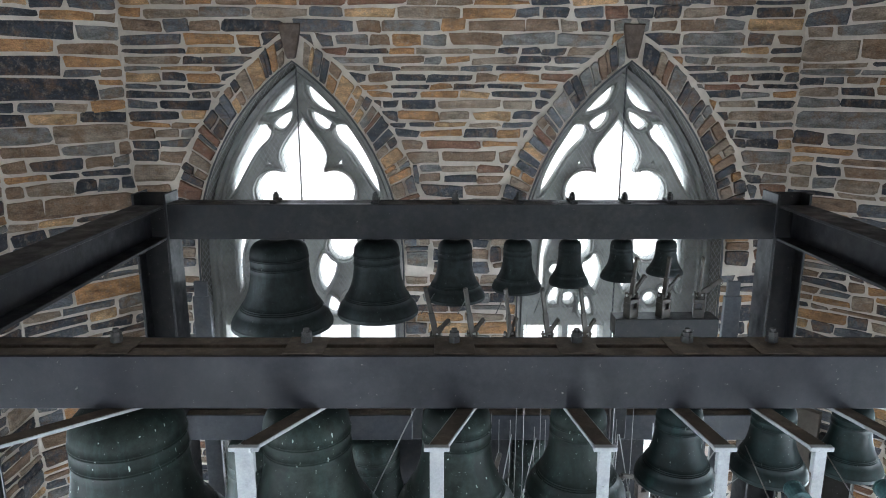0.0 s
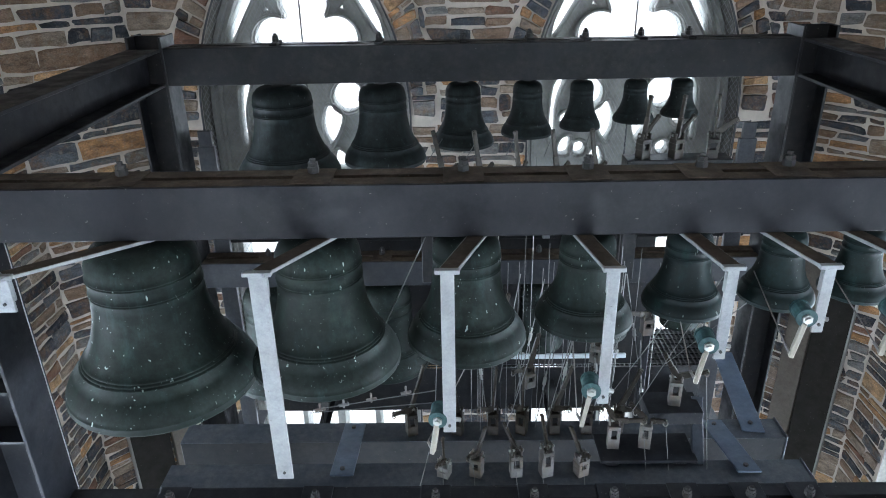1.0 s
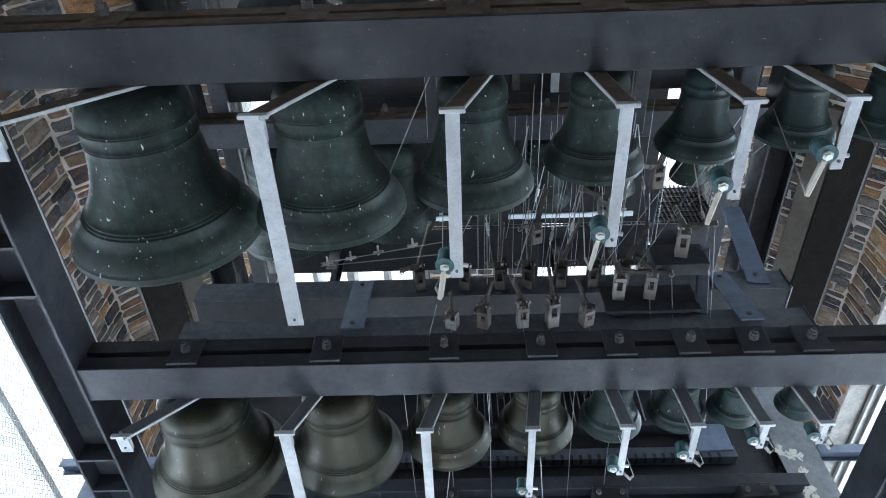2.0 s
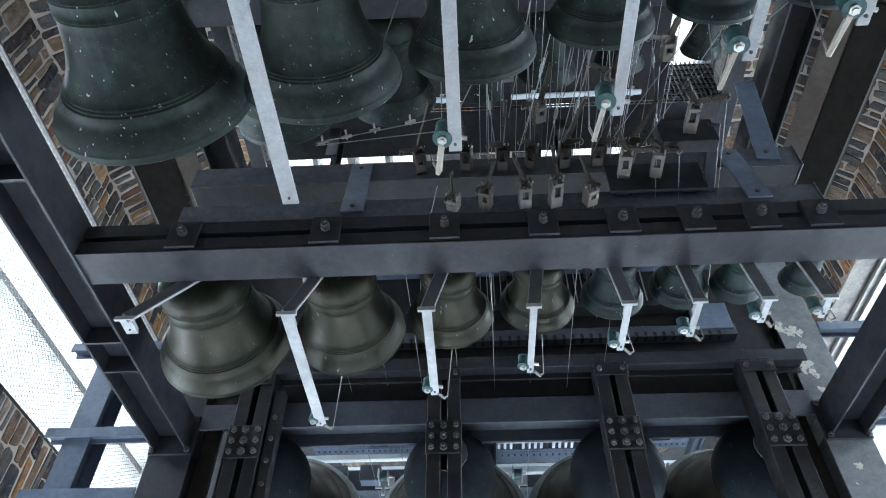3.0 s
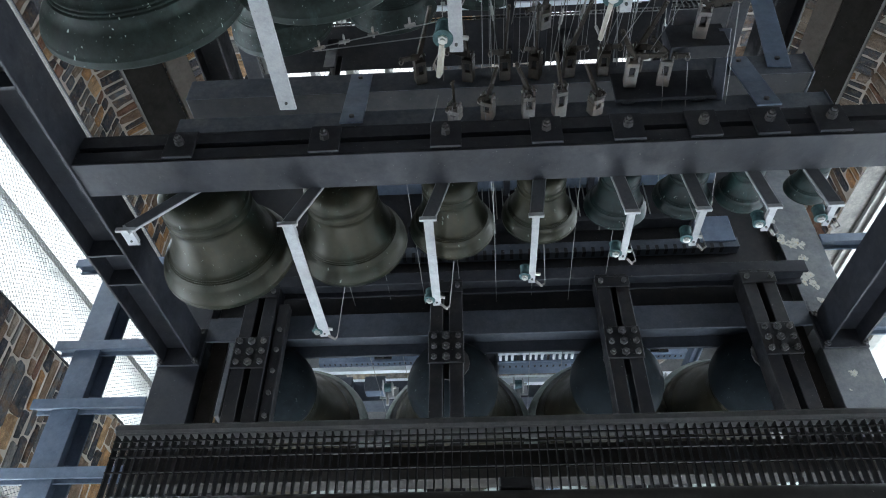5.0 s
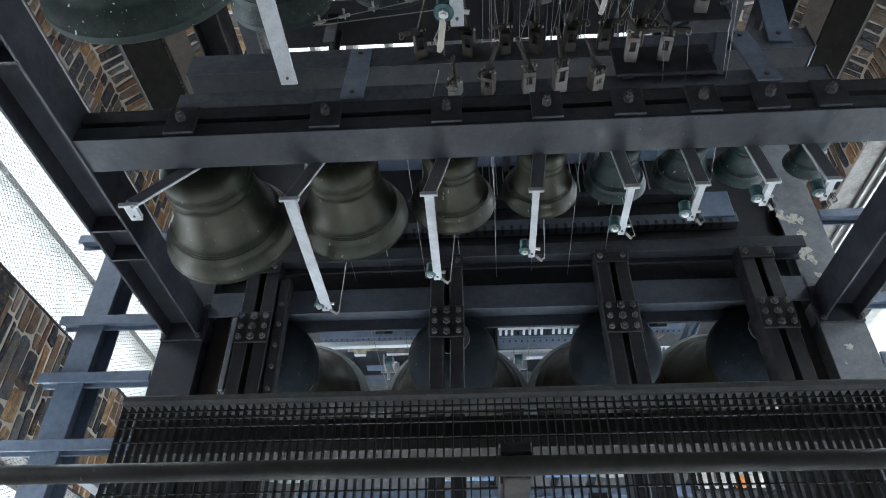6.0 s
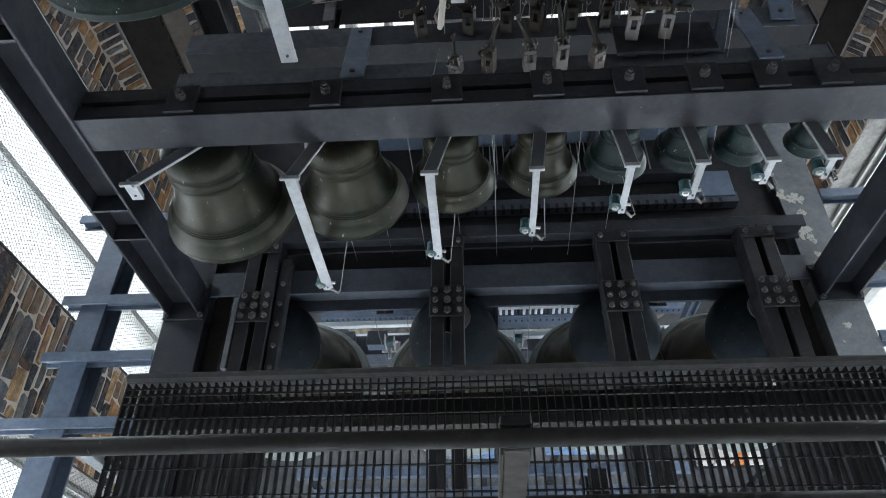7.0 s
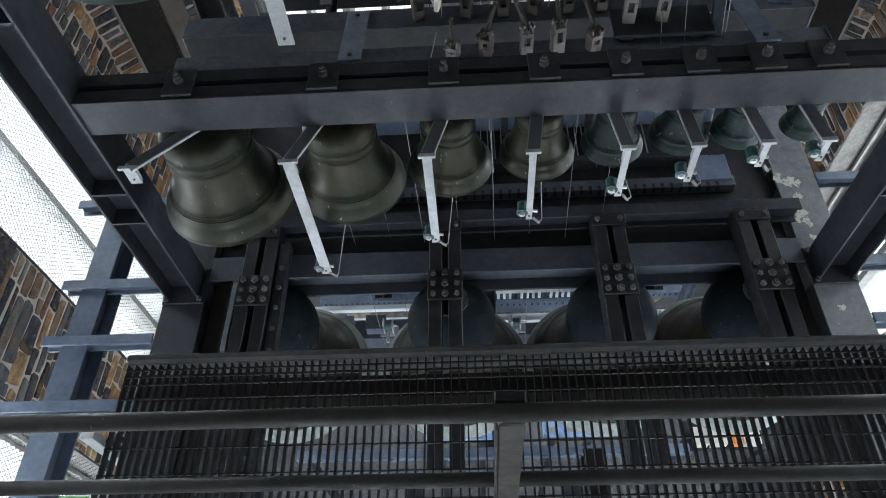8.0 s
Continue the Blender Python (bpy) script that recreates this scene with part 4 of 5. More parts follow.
for x in (-1.86, 2.23):
    root = thing("steel_strut", pose(x, 5.13, -0.62), "light grey steel strut behind a frame post", "steel strut", "back struts")
    part("bar", box(bmesh.new(), -0.065, 0.065, -0.04, 0.0, 0, 3.04), ARM_GREY, root)
    part("lug", box(bmesh.new(), -0.05, 0.05, -0.035, -0.005, 3.041, 3.16), ARM_GREY, root)

# ---- back platform before the far windows ----
root = thing("back_platform", pose(0, 5.55, 0.0), "dark steel platform with grating before the far windows", "walkway")
part("fascia", box(bmesh.new(), -1.75, 2.45, 0, 0.02, -0.39, 0.085), STEEL, root)
part("back_board", box(bmesh.new(), -1.05, 1.76, -0.03, -0.005, 0.145, 1.58), STEEL, root, "black steel back board")
bm = bmesh.new()
x = -1.75
while x < 2.45:
    box(bm, x, x + 0.005, 0.021, 0.75, 0.04, 0.084, bev=0)
    x += 0.045
for i in range(8):
    box(bm, -1.75, 2.45, 0.06 + 0.09 * i, 0.068 + 0.09 * i, 0.062, 0.078, bev=0)
part("grating", bm, STEEL, root)["kind"] = "stuff"
part("under_plate", box(bmesh.new(), 1.05, 2.45, 0.022, 0.75, 0.015, 0.035), STEEL, root)
part("rail", box(bmesh.new(), -0.30, 1.60, -0.062, -0.036, 0.225, 0.272), ALU, root, "thin aluminium rail")
for x in (-0.2, 0.62, 1.5):
    part("rail_clip", box(bmesh.new(), x, x + 0.04, -0.0355, -0.0305, 0.20, 0.30), ZINC, root)
for x in (-1.2, 0.9, 2.1):
    part("bracket", h_beam(bmesh.new(), (x, -0.42, -0.14), (x, 0, -0.14), 0.10, 0.20), STEEL, root)

root = thing("back_beam", pose(0, 5.15, 1.60), "black steel beam behind the back row of bells", "steel beam")
part("beam", box(bmesh.new(), X0 + 0.12, X1 - 0.12, 0, 0.16, 0, 0.40), STEEL, root)
part("lug", box(bmesh.new(), 0.30, 0.36, -0.05, -0.001, 0.05, 0.30), BROWN_METAL, root)
part("lug", box(bmesh.new(), 0.42, 0.48, -0.05, -0.001, 0.05, 0.30), BROWN_METAL, root)
part("lug", box(bmesh.new(), 0.72, 0.78, -0.05, -0.001, 0.02, 0.32), WHITE_PAINT, root)

# ---- action: bell cranks, rollers and tracker wires ----


def wire(a, b, r=0.0022):
    root = new("tracker_wire", solid("tracker_wire", rod(bmesh.new(), a, b, r, 5), WIRE))
    return tagged(root, "thin steel tracker wire under tension", "wire", "tracker wires")


def bell_crank(m, arm1, arm2, tall=0.12, group="bell cranks"):
    """A clevis block with a two-armed lever on a pin."""
    m = m @ Matrix.Diagonal((1.35, 1.35, 1.35, 1))
    root = thing("bell_crank", m, "brown two-armed lever in a pale grey clevis", "bell crank", group)
    bm = bmesh.new()
    lo, hi = tall * 0.42, tall - 0.034
    box(bm, -0.027, 0.027, -0.026, 0.026, 0, lo, bev=0.002)
    box(bm, -0.027, -0.013, -0.026, 0.026, lo + 0.0005, hi, bev=0)
    box(bm, 0.013, 0.027, -0.026, 0.026, lo + 0.0005, hi, bev=0)
    box(bm, -0.027, 0.027, -0.026, 0.026, hi + 0.0005, tall - 0.012, bev=0.002)
    box(bm, -0.027, -0.018, -0.020, 0.020, tall - 0.0115, tall + 0.018, bev=0.002)
    box(bm, 0.018, 0.027, -0.020, 0.020, tall - 0.0115, tall + 0.018, bev=0.002)
    block = part("clevis", bm, CLEVIS if group == "bell cranks" else BROWN_METAL, root, "clevis block with a square window")
    # dark box added in the hole in place of its shade
    part("core", box(bmesh.new(), -0.0125, 0.0125, -0.010, 0.024, lo + 0.001, hi - 0.0005, bev=0), STEEL, block, "dark filler standing for the shade inside the window")
    part("pin", rod(bmesh.new(), (-0.034, 0, tall + 0.006), (0.034, 0, tall + 0.006), 0.006, 8), ZINC, root)
    bm = bmesh.new()
    p = Vector((0, 0, tall + 0.006))
    for a in (arm1, arm2):
        d = Vector(a)
        L = d.length
        q = d.to_track_quat("Z", "Y").to_matrix().to_4x4()
        box(bm, -0.006, 0.006, -0.015, 0.015, -0.012, L * 0.45, Matrix.Translation(p) @ q, 0.002)
        box(bm, -0.006, 0.006, -0.011, 0.011, L * 0.45, L, Matrix.Translation(p) @ q, 0.002)
        rod(bm, p + d * 0.95 - Vector((0.0, 0.012, 0)), p + d * 0.95 + Vector((0.0, 0.012, 0)), 0.008, 6)
    part("lever", bm, BROWN_METAL, root)
    bm = bmesh.new()
    e = p + Vector(arm2) * 0.95
    for k in range(8):
        a0, a1 = math.tau * k / 8, math.tau * (k + 1) / 8
        rod(bm, e + Vector((0.010 * math.cos(a0), 0, -0.012 + 0.014 * math.sin(a0))), e + Vector((0.010 * math.cos(a1), 0, -0.012 + 0.014 * math.sin(a1))), 0.0028, 5)
    part("shackle", bm, CLEVIS, root, "dull zinc shackle")
    return root


rng = random.Random(7)
CRANKS = [(-0.07, 3.34, 0.802), (0.13, 3.34, 0.802), (0.37, 3.34, 0.802), (0.555, 3.34, 0.802), (0.77, 3.34, 0.802), (1.00, 3.52, 0.863), (1.20, 3.52, 0.863), (1.38, 3.60, 1.131)]
for i, (x, y, z) in enumerate(CRANKS):
    a1 = (-rng.uniform(0.06, 0.11), rng.uniform(0.0, 0.05), rng.uniform(0.07, 0.13))
    a2 = (rng.uniform(0.08, 0.13), -rng.uniform(0.0, 0.05), rng.uniform(0.03, 0.08))
    if i < 5:
        a1, a2 = (rng.uniform(-0.05, 0.02), rng.uniform(0.06, 0.12), rng.uniform(0.05, 0.12)), (rng.uniform(-0.04, 0.03), -0.06, rng.uniform(0.02, 0.05))
    bell_crank(pose(x, y, z, 0, 0, rng.uniform(-28, 28)), a1, a2, (0.07, 0.11, 0.13, 0.15, 0.10)[i % 5] if i < 5 else 0.14)
    p = Vector((x, y, z + 0.13)) + Vector(a1) * 1.3
    wire(p, (x + rng.uniform(-0.03, 0.03), 2.62 + rng.uniform(0, 0.15), 2.20 if x < 1 else 2.45))
    wire(Vector((x, y, z + 0.13)) + Vector(a2) * 1.28, (x + a2[0] * 1.2 + 0.05, y - 0.42, 0.2))
for i, x in enumerate((-0.30, 0.02, 0.26, 0.46, 0.68, 0.90, 1.12)):
    bell_crank(pose(x, 3.86, 0.702, 0, 0, rng.uniform(-25, 25)), (rng.uniform(-0.1, 0.1), 0.05, 0.22), (rng.uniform(-0.16, 0.16), -0.08, 0.06), 0.14, "inner cranks")
# raised shelf that carries the outer cranks
root = thing("crank_shelf", pose(0, 0, 0), "slate grey steel shelf and upright for the outer cranks", "shelf")
part("shelf", box(bmesh.new(), 0.90, 1.50, 3.38, 3.64, 0.836, 0.862), STEEL_GREY, root)
part("foot", box(bmesh.new(), 0.94, 1.02, 3.40, 3.46, 0.802, 0.835), STEEL_GREY, root)
part("foot", box(bmesh.new(), 1.36, 1.44, 3.40, 3.46, 0.802, 0.835), STEEL_GREY, root)
part("upper_shelf", box(bmesh.new(), 1.20, 1.54, 3.50, 3.72, 1.04, 1.13), STEEL_GREY, root)
lean = Vector((0.03, 0.24, 0.34))
m_lean = Matrix.Translation((1.515, 3.42, 0.795)) @ lean.to_track_quat("Z", "Y").to_matrix().to_4x4()
part("upright", box(bmesh.new(), -0.035, 0.035, -0.02, 0.02, 0.0, lean.length, m_lean), STEEL_SLATE, root)
part("upright", box(bmesh.new(), 1.22, 1.28, 3.64, 3.70, 0.60, 1.039), STEEL_GREY, root)
root = thing("tie_strap", pose(1.97, 3.84, 0.702), "long slate grey steel strap running back from the box beam", "steel strap", "tie straps")
part("strap", box(bmesh.new(), 0, 0.15, 0, 1.0, 0.002, 0.016, Matrix.Rotation(radians(-8), 4, "Z"), 0.003), STEEL_BLUE, root)
part("bolt", rod(bmesh.new(), (0.08, 0.07, 0.014), (0.08, 0.07, 0.030), 0.016, 6), BOLT_STEEL, root)
for x in (-0.775, 1.72):
    root = thing("tie_strap", pose(x, 3.36, 0.804), "flat slate grey steel strap tying the box beams", "steel strap", "tie straps")
    slope = Matrix.Rotation(math.atan2(-0.10, 0.53), 4, "X")
    part("strap", box(bmesh.new(), 0, 0.145, -0.06, 0.60, 0.012, 0.026, slope, 0.003), STEEL_BLUE, root)
    for y in (0.0, 0.53):
        part("bolt", rod(bmesh.new(), slope @ Vector((0.07, y, 0.024)), slope @ Vector((0.07, y, 0.040)), 0.016, 6), BOLT_STEEL, root)
# curtain of wires down to the lower floors
for i in range(22):
    x = 0.12 + 0.055 * i + rng.uniform(-0.008, 0.008)
    y = 4.25 + 0.10 * (i % 3)
    wire((x, y, 2.2 + rng.uniform(-0.5, 0.3)), (x + rng.uniform(-0.05, 0.05), y - 0.05, -4.6), 0.0024)
for i in range(8):
    x = -0.9 + 0.26 * i
    wire((x, 3.0 + 0.07 * (i % 2), 0.85), (x + 0.1, 2.9, -4.6), 0.0024)
# long slanting wires near the bells
for a, b in (((-0.74, 2.95, 1.60), (-0.10, 2.90, 1.75)), ((-0.74, 2.94, 1.59), (-0.12, 2.92, 1.66)), ((-0.33, 2.72, 2.2), (-0.10, 2.62, 2.74)), ((-0.45, 2.70, 1.08), (-0.62, 2.42, 0.60)), ((-0.11, 2.45, 0.75), (-0.02, 2.6, 1.08)),
             ((-0.16, 3.32, 1.0), (-0.28, 2.95, 0.72))):
    wire(a, b, 0.003)
# turnbuckles on the slanting wires
for x, z in ((-0.70, 1.612), (-0.575, 1.640), (-0.43, 1.672), (-0.25, 1.712)):
    root = thing("turnbuckle", pose(x, 2.935, z), "small zinc turnbuckle with a vertical pin", "turnbuckle", "turnbuckles")
    bm = rod(bmesh.new(), (0, 0, -0.016), (0, 0, 0.040), 0.0055, 8)
    rod(bm, (-0.026, 0, -0.005), (0.026, 0, 0.006), 0.0085, 8)
    part("body", bm, CLEVIS, root)

for i in range(16):
    x, y, z = 0.10 + 0.085 * i + rng.uniform(-0.02, 0.02), rng.uniform(3.92, 4.2), rng.uniform(0.95, 1.75)
    root = thing("wire_adjuster", pose(x, y, z, rng.uniform(-12, 12), rng.uniform(-12, 12), 0), "zinc wire adjuster with a locknut", "wire adjuster", "wire adjusters")
    bm = rod(bmesh.new(), (0, 0, -0.07), (0, 0, 0.07), 0.006, 6)
    rod(bm, (0, 0, -0.03), (0, 0, 0.025), 0.013, 6)
    part("body", bm, ZINC, root)
    part("rod", rod(bmesh.new(), (0, 0, 0.07), (0, 0, 0.45), 0.0035, 5), WIRE, root)
    part("rod", rod(bmesh.new(), (0, 0, -0.50), (0, 0, -0.07), 0.0035, 5), WIRE, root)
for i, (x, z) in enumerate(((0.30, 1.62), (0.52, 1.30), (0.98, 1.50), (1.30, 1.72))):
    bell_crank(pose(x, 4.05, z - 0.35, 0, 0, rng.uniform(-40, 40)), (0.05, 0, 0.20), (-0.12, -0.04, 0.04), 0.10)
    root = thing("crank_stand", pose(x, 4.05, 0.5), "slim dark steel stand under a crank", "stand", "crank stands")
    part("stem", box(bmesh.new(), -0.025, 0.025, -0.025, 0.025, -1.11, z - 0.852), STEEL_GREY, root)

# levers under the small bells of the back row
root = thing("lever_rail", pose(1.55, 4.45, 2.33), "black steel rail with levers before the windows", "steel beam")
part("rail", box(bmesh.new(), -0.38, 0.32, 0, 0.16, 0, 0.13), STEEL, root)
part("leg", box(bmesh.new(), 0.12, 0.24, 0.02, 0.14, -0.77, -0.001), STEEL, root)
part("leg", box(bmesh.new(), -0.36, -0.26, 0.02, 0.14, -0.77, -0.001), STEEL, root)
root = thing("lever_board", pose(0.5, 4.45, 2.12), "dark steel bar carrying a row of levers", "steel beam")
part("bar", box(bmesh.new(), -0.75, 0.62, 0, 0.12, 0, 0.06), STEEL, root)
part("leg", box(bmesh.new(), -0.72, -0.64, 0.02, 0.10, -0.56, -0.001), STEEL, root)
part("leg", box(bmesh.new(), 0.52, 0.60, 0.02, 0.10, -0.56, -0.001), STEEL, root)
for i, x in enumerate((-0.05, 0.20, 0.46, 0.72, 0.98)):
    bell_crank(pose(x, 4.50, 2.181, 0, 0, rng.uniform(-30, 30)), (rng.uniform(-0.06, -0.02), -0.02, 0.25), (rng.uniform(0.03, 0.07), 0.03, 0.07), 0.11, "back row levers")
    wire((x - 0.1, 4.50, 2.48), (x + 0.02, 4.88, 2.56), 0.003)
for i, x in enumerate((1.28, 1.50, 1.74)):
    bell_crank(pose(x, 4.50, 2.461, 0, 0, rng.uniform(-30, 30)), (0.0, -0.02, 0.20), (rng.uniform(0.08, 0.12), 0.03, 0.08), 0.11, "back row levers")

# ---- dark deck behind the front row ----
root = thing("deck", pose(0, 3.35, -0.62), "dark steel deck with a perforated bar behind the bells", "deck")
part("plate", box(bmesh.new(), -1.88, 2.28, -0.47, 2.05, -0.02, 0), STEEL, root)
part("perforated_bar", box(bmesh.new(), -0.9, 2.0, 0.0, 0.10, 0.001, 0.085), STEEL_SLATE, root)
bm = bmesh.new()
for i in range(40):
    box(bm, -0.80 + 0.068 * i, -0.775 + 0.068 * i, -0.006, 0.04, 0.03, 0.088, bev=0)
part("comb_teeth", bm, STEEL, root)["kind"] = "stuff"
part("ledge", box(bmesh.new(), -0.5, 1.7, 0.28, 0.33, 0.001, 0.12), STEEL_GREY, root)
part("ledge", box(bmesh.new(), -1.2, 2.0, 0.75, 0.80, 0.001, 0.20), STEEL_BLUE, root)
bm = bmesh.new()
for i in range(34):
    box(bm, -0.4 + 0.055 * i, -0.392 + 0.055 * i, 0.34, 0.74, 0.03, 0.045, bev=0)
part("slats", bm, ZINC, root)["kind"] = "stuff"
part("upright", box(bmesh.new(), 1.55, 1.66, 0.3, 0.4, 0.001, 0.75), STEEL_GREY, root)
part("block", box(bmesh.new(), -0.42, -0.30, 0.12, 0.24, 0.001, 0.16), STEEL_BLUE, root)
part("block", box(bmesh.new(), 1.72, 1.98, 0.05, 0.30, 0.001, 0.10), STEEL_BLUE, root)

# ---- lower level: action frame and more bells ----
for y, z, x0, x1, h in ((3.10, -1.485, 0.05, 2.05, 0.055), (3.10, -1.595, 0.05, 1.12, 0.050), (3.10, -1.845, -1.50, -0.55, 0.050), (3.10, -2.135, 0.05, 2.05, 0.065), (3.42, -2.66, -1.7, 2.1, 0.07)):
    root = thing("action_rail", pose(0, y, z), "long aluminium rail of the lower action", "rail", "action rails")
    part("rail", box(bmesh.new(), x0, x1, 0, 0.05, 0, h), ALU, root)
    part("end_clip", box(bmesh.new(), x0 + 0.03, x0 + 0.09, -0.012, -0.001, -0.02, h + 0.02), ZINC, root)
root = thing("grille", pose(0, 3.12, -1.40), "pale galvanised grille over the lower action", "grille")
for z in (0.0, 0.05, 0.10):
    part("bar", box(bmesh.new(), 0.05, 1.25, 0, 0.012, z, z + 0.012), ALU, root)
for i in range(34):
    part("slat", box(bmesh.new(), 0.055 + 0.036 * i, 0.063 + 0.036 * i, 0.001, 0.011, 0.0125, 0.0995, bev=0), ALU, root)
root = thing("tracker_rack", pose(0, 3.16, -1.80), "rack of upright pale tracker slats", "rack")
part("base", box(bmesh.new(), 0.05, 1.25, 0, 0.05, -0.03, 0.0), STEEL_BLUE, root)
for i in range(22):
    part("slat", box(bmesh.new(), 0.10 + 0.052 * i, 0.122 + 0.052 * i, 0.01, 0.03, 0.0005, 0.205, bev=0), ALU if i % 5 else STEEL, root)
for y, z, x0, x1 in ((3.16, -2.02, 0.02, 1.30), (3.62, -2.62, -1.6, 2.1), (1.55, -3.3, -1.6, 2.1)):
    root = thing("comb_bar", pose(0, y, z), "blue-grey steel bar with a row of slots", "steel bar", "comb bars")
    part("bar", box(bmesh.new(), x0, x1, 0, 0.14, 0, 0.185 if y < 3.2 and y > 2 else 0.10), STEEL_BLUE, root)
    bm = bmesh.new()
    for i in range(int((x1 - x0) / 0.055) - 1):
        h = 0.12 if y < 3.2 and y > 2 else 0.05
        box(bm, x0 + 0.05 + 0.055 * i, x0 + 0.066 + 0.055 * i, -0.003, 0.01, h, h + 0.03, bev=0)
    part("comb_teeth", bm, STEEL, root)["kind"] = "stuff"
root = thing("action_post", pose(0.13, 3.02, -2.6), "dark steel upright of the lower action", "steel post")
part("shaft", h_beam(bmesh.new(), (0, 0, -2.6), (0, 0, 1.95), 0.12, 0.10, up=(1, 0, 0)), STEEL_GREY, root)
root = thing("action_post", pose(1.90, 3.20, -2.6), "blue-grey steel upright beside the lower action", "steel post")
part("shaft", h_beam(bmesh.new(), (0, 0, -2.6), (0, 0, 1.15), 0.09, 0.08, up=(1, 0, 0)), STEEL_BLUE, root)
for i, x in enumerate((-1.22, -0.92, 1.45)):
    root = thing("junction_box", pose(x, 3.0, -2.119), "small blue-grey steel box on the lower beam", "box", "lower boxes")
    part("body", box(bmesh.new(), -0.09, 0.09, 0.02, 0.16, 0, 0.11, bev=0.008), STEEL_BLUE, root)
    part("lid", box(bmesh.new(), -0.094, 0.094, 0.016, 0.164, 0.111, 0.122), STEEL_SLATE, root)
root = thing("bracket_beam", pose(0, 2.98, -2.12), "slate-blue steel beam carrying the lower brackets", "steel beam")
part("beam", box(bmesh.new(), -1.9, 2.25, 0, 0.20, -0.22, 0), STEEL_SLATE, root)
for x in (-0.80, 0.37, 1.70):
    root = thing("crank_bracket", pose(x, 3.05, -2.12), "pale blue-grey bracket with a roller between the big bells", "bracket", "lower brackets")
    bm = box(bmesh.new(), -0.085, 0.085, -0.055, 0.055, 0.0, 0.014)
    box(bm, -0.045, -0.033, -0.04, 0.04, 0.014, 0.19)
    box(bm, 0.033, 0.045, -0.04, 0.04, 0.014, 0.15)
    part("clevis", bm, WHITE_PAINT, root)
    part("roller", rod(bmesh.new(), (-0.030, 0, 0.11), (0.030, 0, 0.11), 0.040, 14), FELT, root, "teal roller")
    part("axle", rod(bmesh.new(), (-0.075, 0, 0.11), (0.075, 0, 0.11), 0.011, 8), ZINC, root)
    part("lever", box(bmesh.new(), -0.014, 0.014, -0.16, -0.042, 0.07, 0.095), ZINC, root)
# these bells wear the lightened bronze, their daylight being in the colour
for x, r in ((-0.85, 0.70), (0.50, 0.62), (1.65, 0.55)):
    bell(pose(x, 4.20, -1.95), r, r * 1.65, BRONZE_LIT, "very large bronze bell on the lower level, daylight painted in as tan")
    root = thing("cross_beam", pose(x, 3.3, -1.84), "dark steel beam carrying a large bell", "steel beam", "lower beams")
    part("beam", h_beam(bmesh.new(), (0, 0, 0), (0, 2.0, 0), 0.16, 0.20), STEEL, root)
root = thing("girder", pose(X0 + 0.16, 5.2, -1.2), "dark steel girder at the back of the lower level", "steel girder", "girders")
part("beam", h_beam(bmesh.new(), (0, 0, 0), (X1 - X0 - 0.32, 0, 0), 0.2, 0.28), STEEL, root)

# clutter on the lowest level, seen through the grating
for y, z, x0, x1, mat, nm in ((2.24, -2.84, -0.50, 0.12, LIGHT_BLUE, "light blue enamelled cable box"), (2.26, -2.84, 0.60, 1.15, LIGHT_BLUE, "light blue enamelled cable box"), (2.05, -2.80, -1.7, 1.9, STEEL_BLUE, "blue-grey steel rail of the lowest action"), (1.95, -3.1, -1.6, 1.8, STEEL_BLUE, "blue-grey steel rail of the lowest action")):
    root = thing("cable_box" if mat is LIGHT_BLUE else "action_rail", pose(0, y, z), nm, "cable box" if mat is LIGHT_BLUE else "rail", "lower fittings")
    part("body", box(bmesh.new(), x0, x1, 0, 0.13 if mat is LIGHT_BLUE else 0.09, 0, 0.08), mat, root)
    if mat is LIGHT_BLUE:
        for i in range(int((x1 - x0) / 0.16)):
            part("tag", box(bmesh.new(), x0 + 0.03 + 0.16 * i, x0 + 0.12 + 0.16 * i, 0.02, 0.07, 0.081, 0.084), WHITE_PAINT, root, "blank white tag")
    for x in (x0 + 0.1, x1 - 0.1):
        part("stand", box(bmesh.new(), x - 0.03, x + 0.03, 0.02, 0.08, FLOOR_Z - z, -0.001), STEEL_GREY, root)
for x in (-1.95, -0.55, 0.75, 2.2):
    root = thing("floor_beam", pose(x, -0.6, -2.3), "dark steel beam on the lowest level", "steel beam", "floor beams")
    part("beam", h_beam(bmesh.new(), (0, 0, 0), (0, 2.3, 0), 0.14, 0.2), STEEL_GREY, root)
    for y in (0.1, 2.2):
        part("leg", box(bmesh.new(), -0.05, 0.05, y - 0.05, y + 0.05, FLOOR_Z + 2.3, -0.101), STEEL_GREY, root)
for i in range(22):
    x = -0.7 + 0.05 * i + (0.5 if i > 12 else 0)
    wire((x, 1.15, -1.9), (x, 1.12, -4.7), 0.003)
# shelf with boxes and a globe lamp on the lowest level
root = thing("storage_shelf", pose(2.35, 2.10, -2.84), "dark steel shelf on the lowest level", "shelf")
part("board", box(bmesh.new(), -0.45, 0.40, 0, 0.28, 0, 0.035), STEEL_GREY, root)
for x in (-0.42, 0.37):
    part("leg", box(bmesh.new(), x - 0.025, x + 0.025, 0.10, 0.15, FLOOR_Z + 2.84, -0.001), STEEL_GREY, root)
PALE_CARD = painted_steel("pale_card", (0.42, 0.40, 0.36), (0.55, 0.52, 0.47), dust=(0.35, 0.30, 0.25), rough=0.8)
ORANGE_PAINT = painted_steel("orange_plastic", (0.55, 0.16, 0.03), (0.68, 0.22, 0.05), dust=(0.4, 0.25, 0.15), rough=0.5)
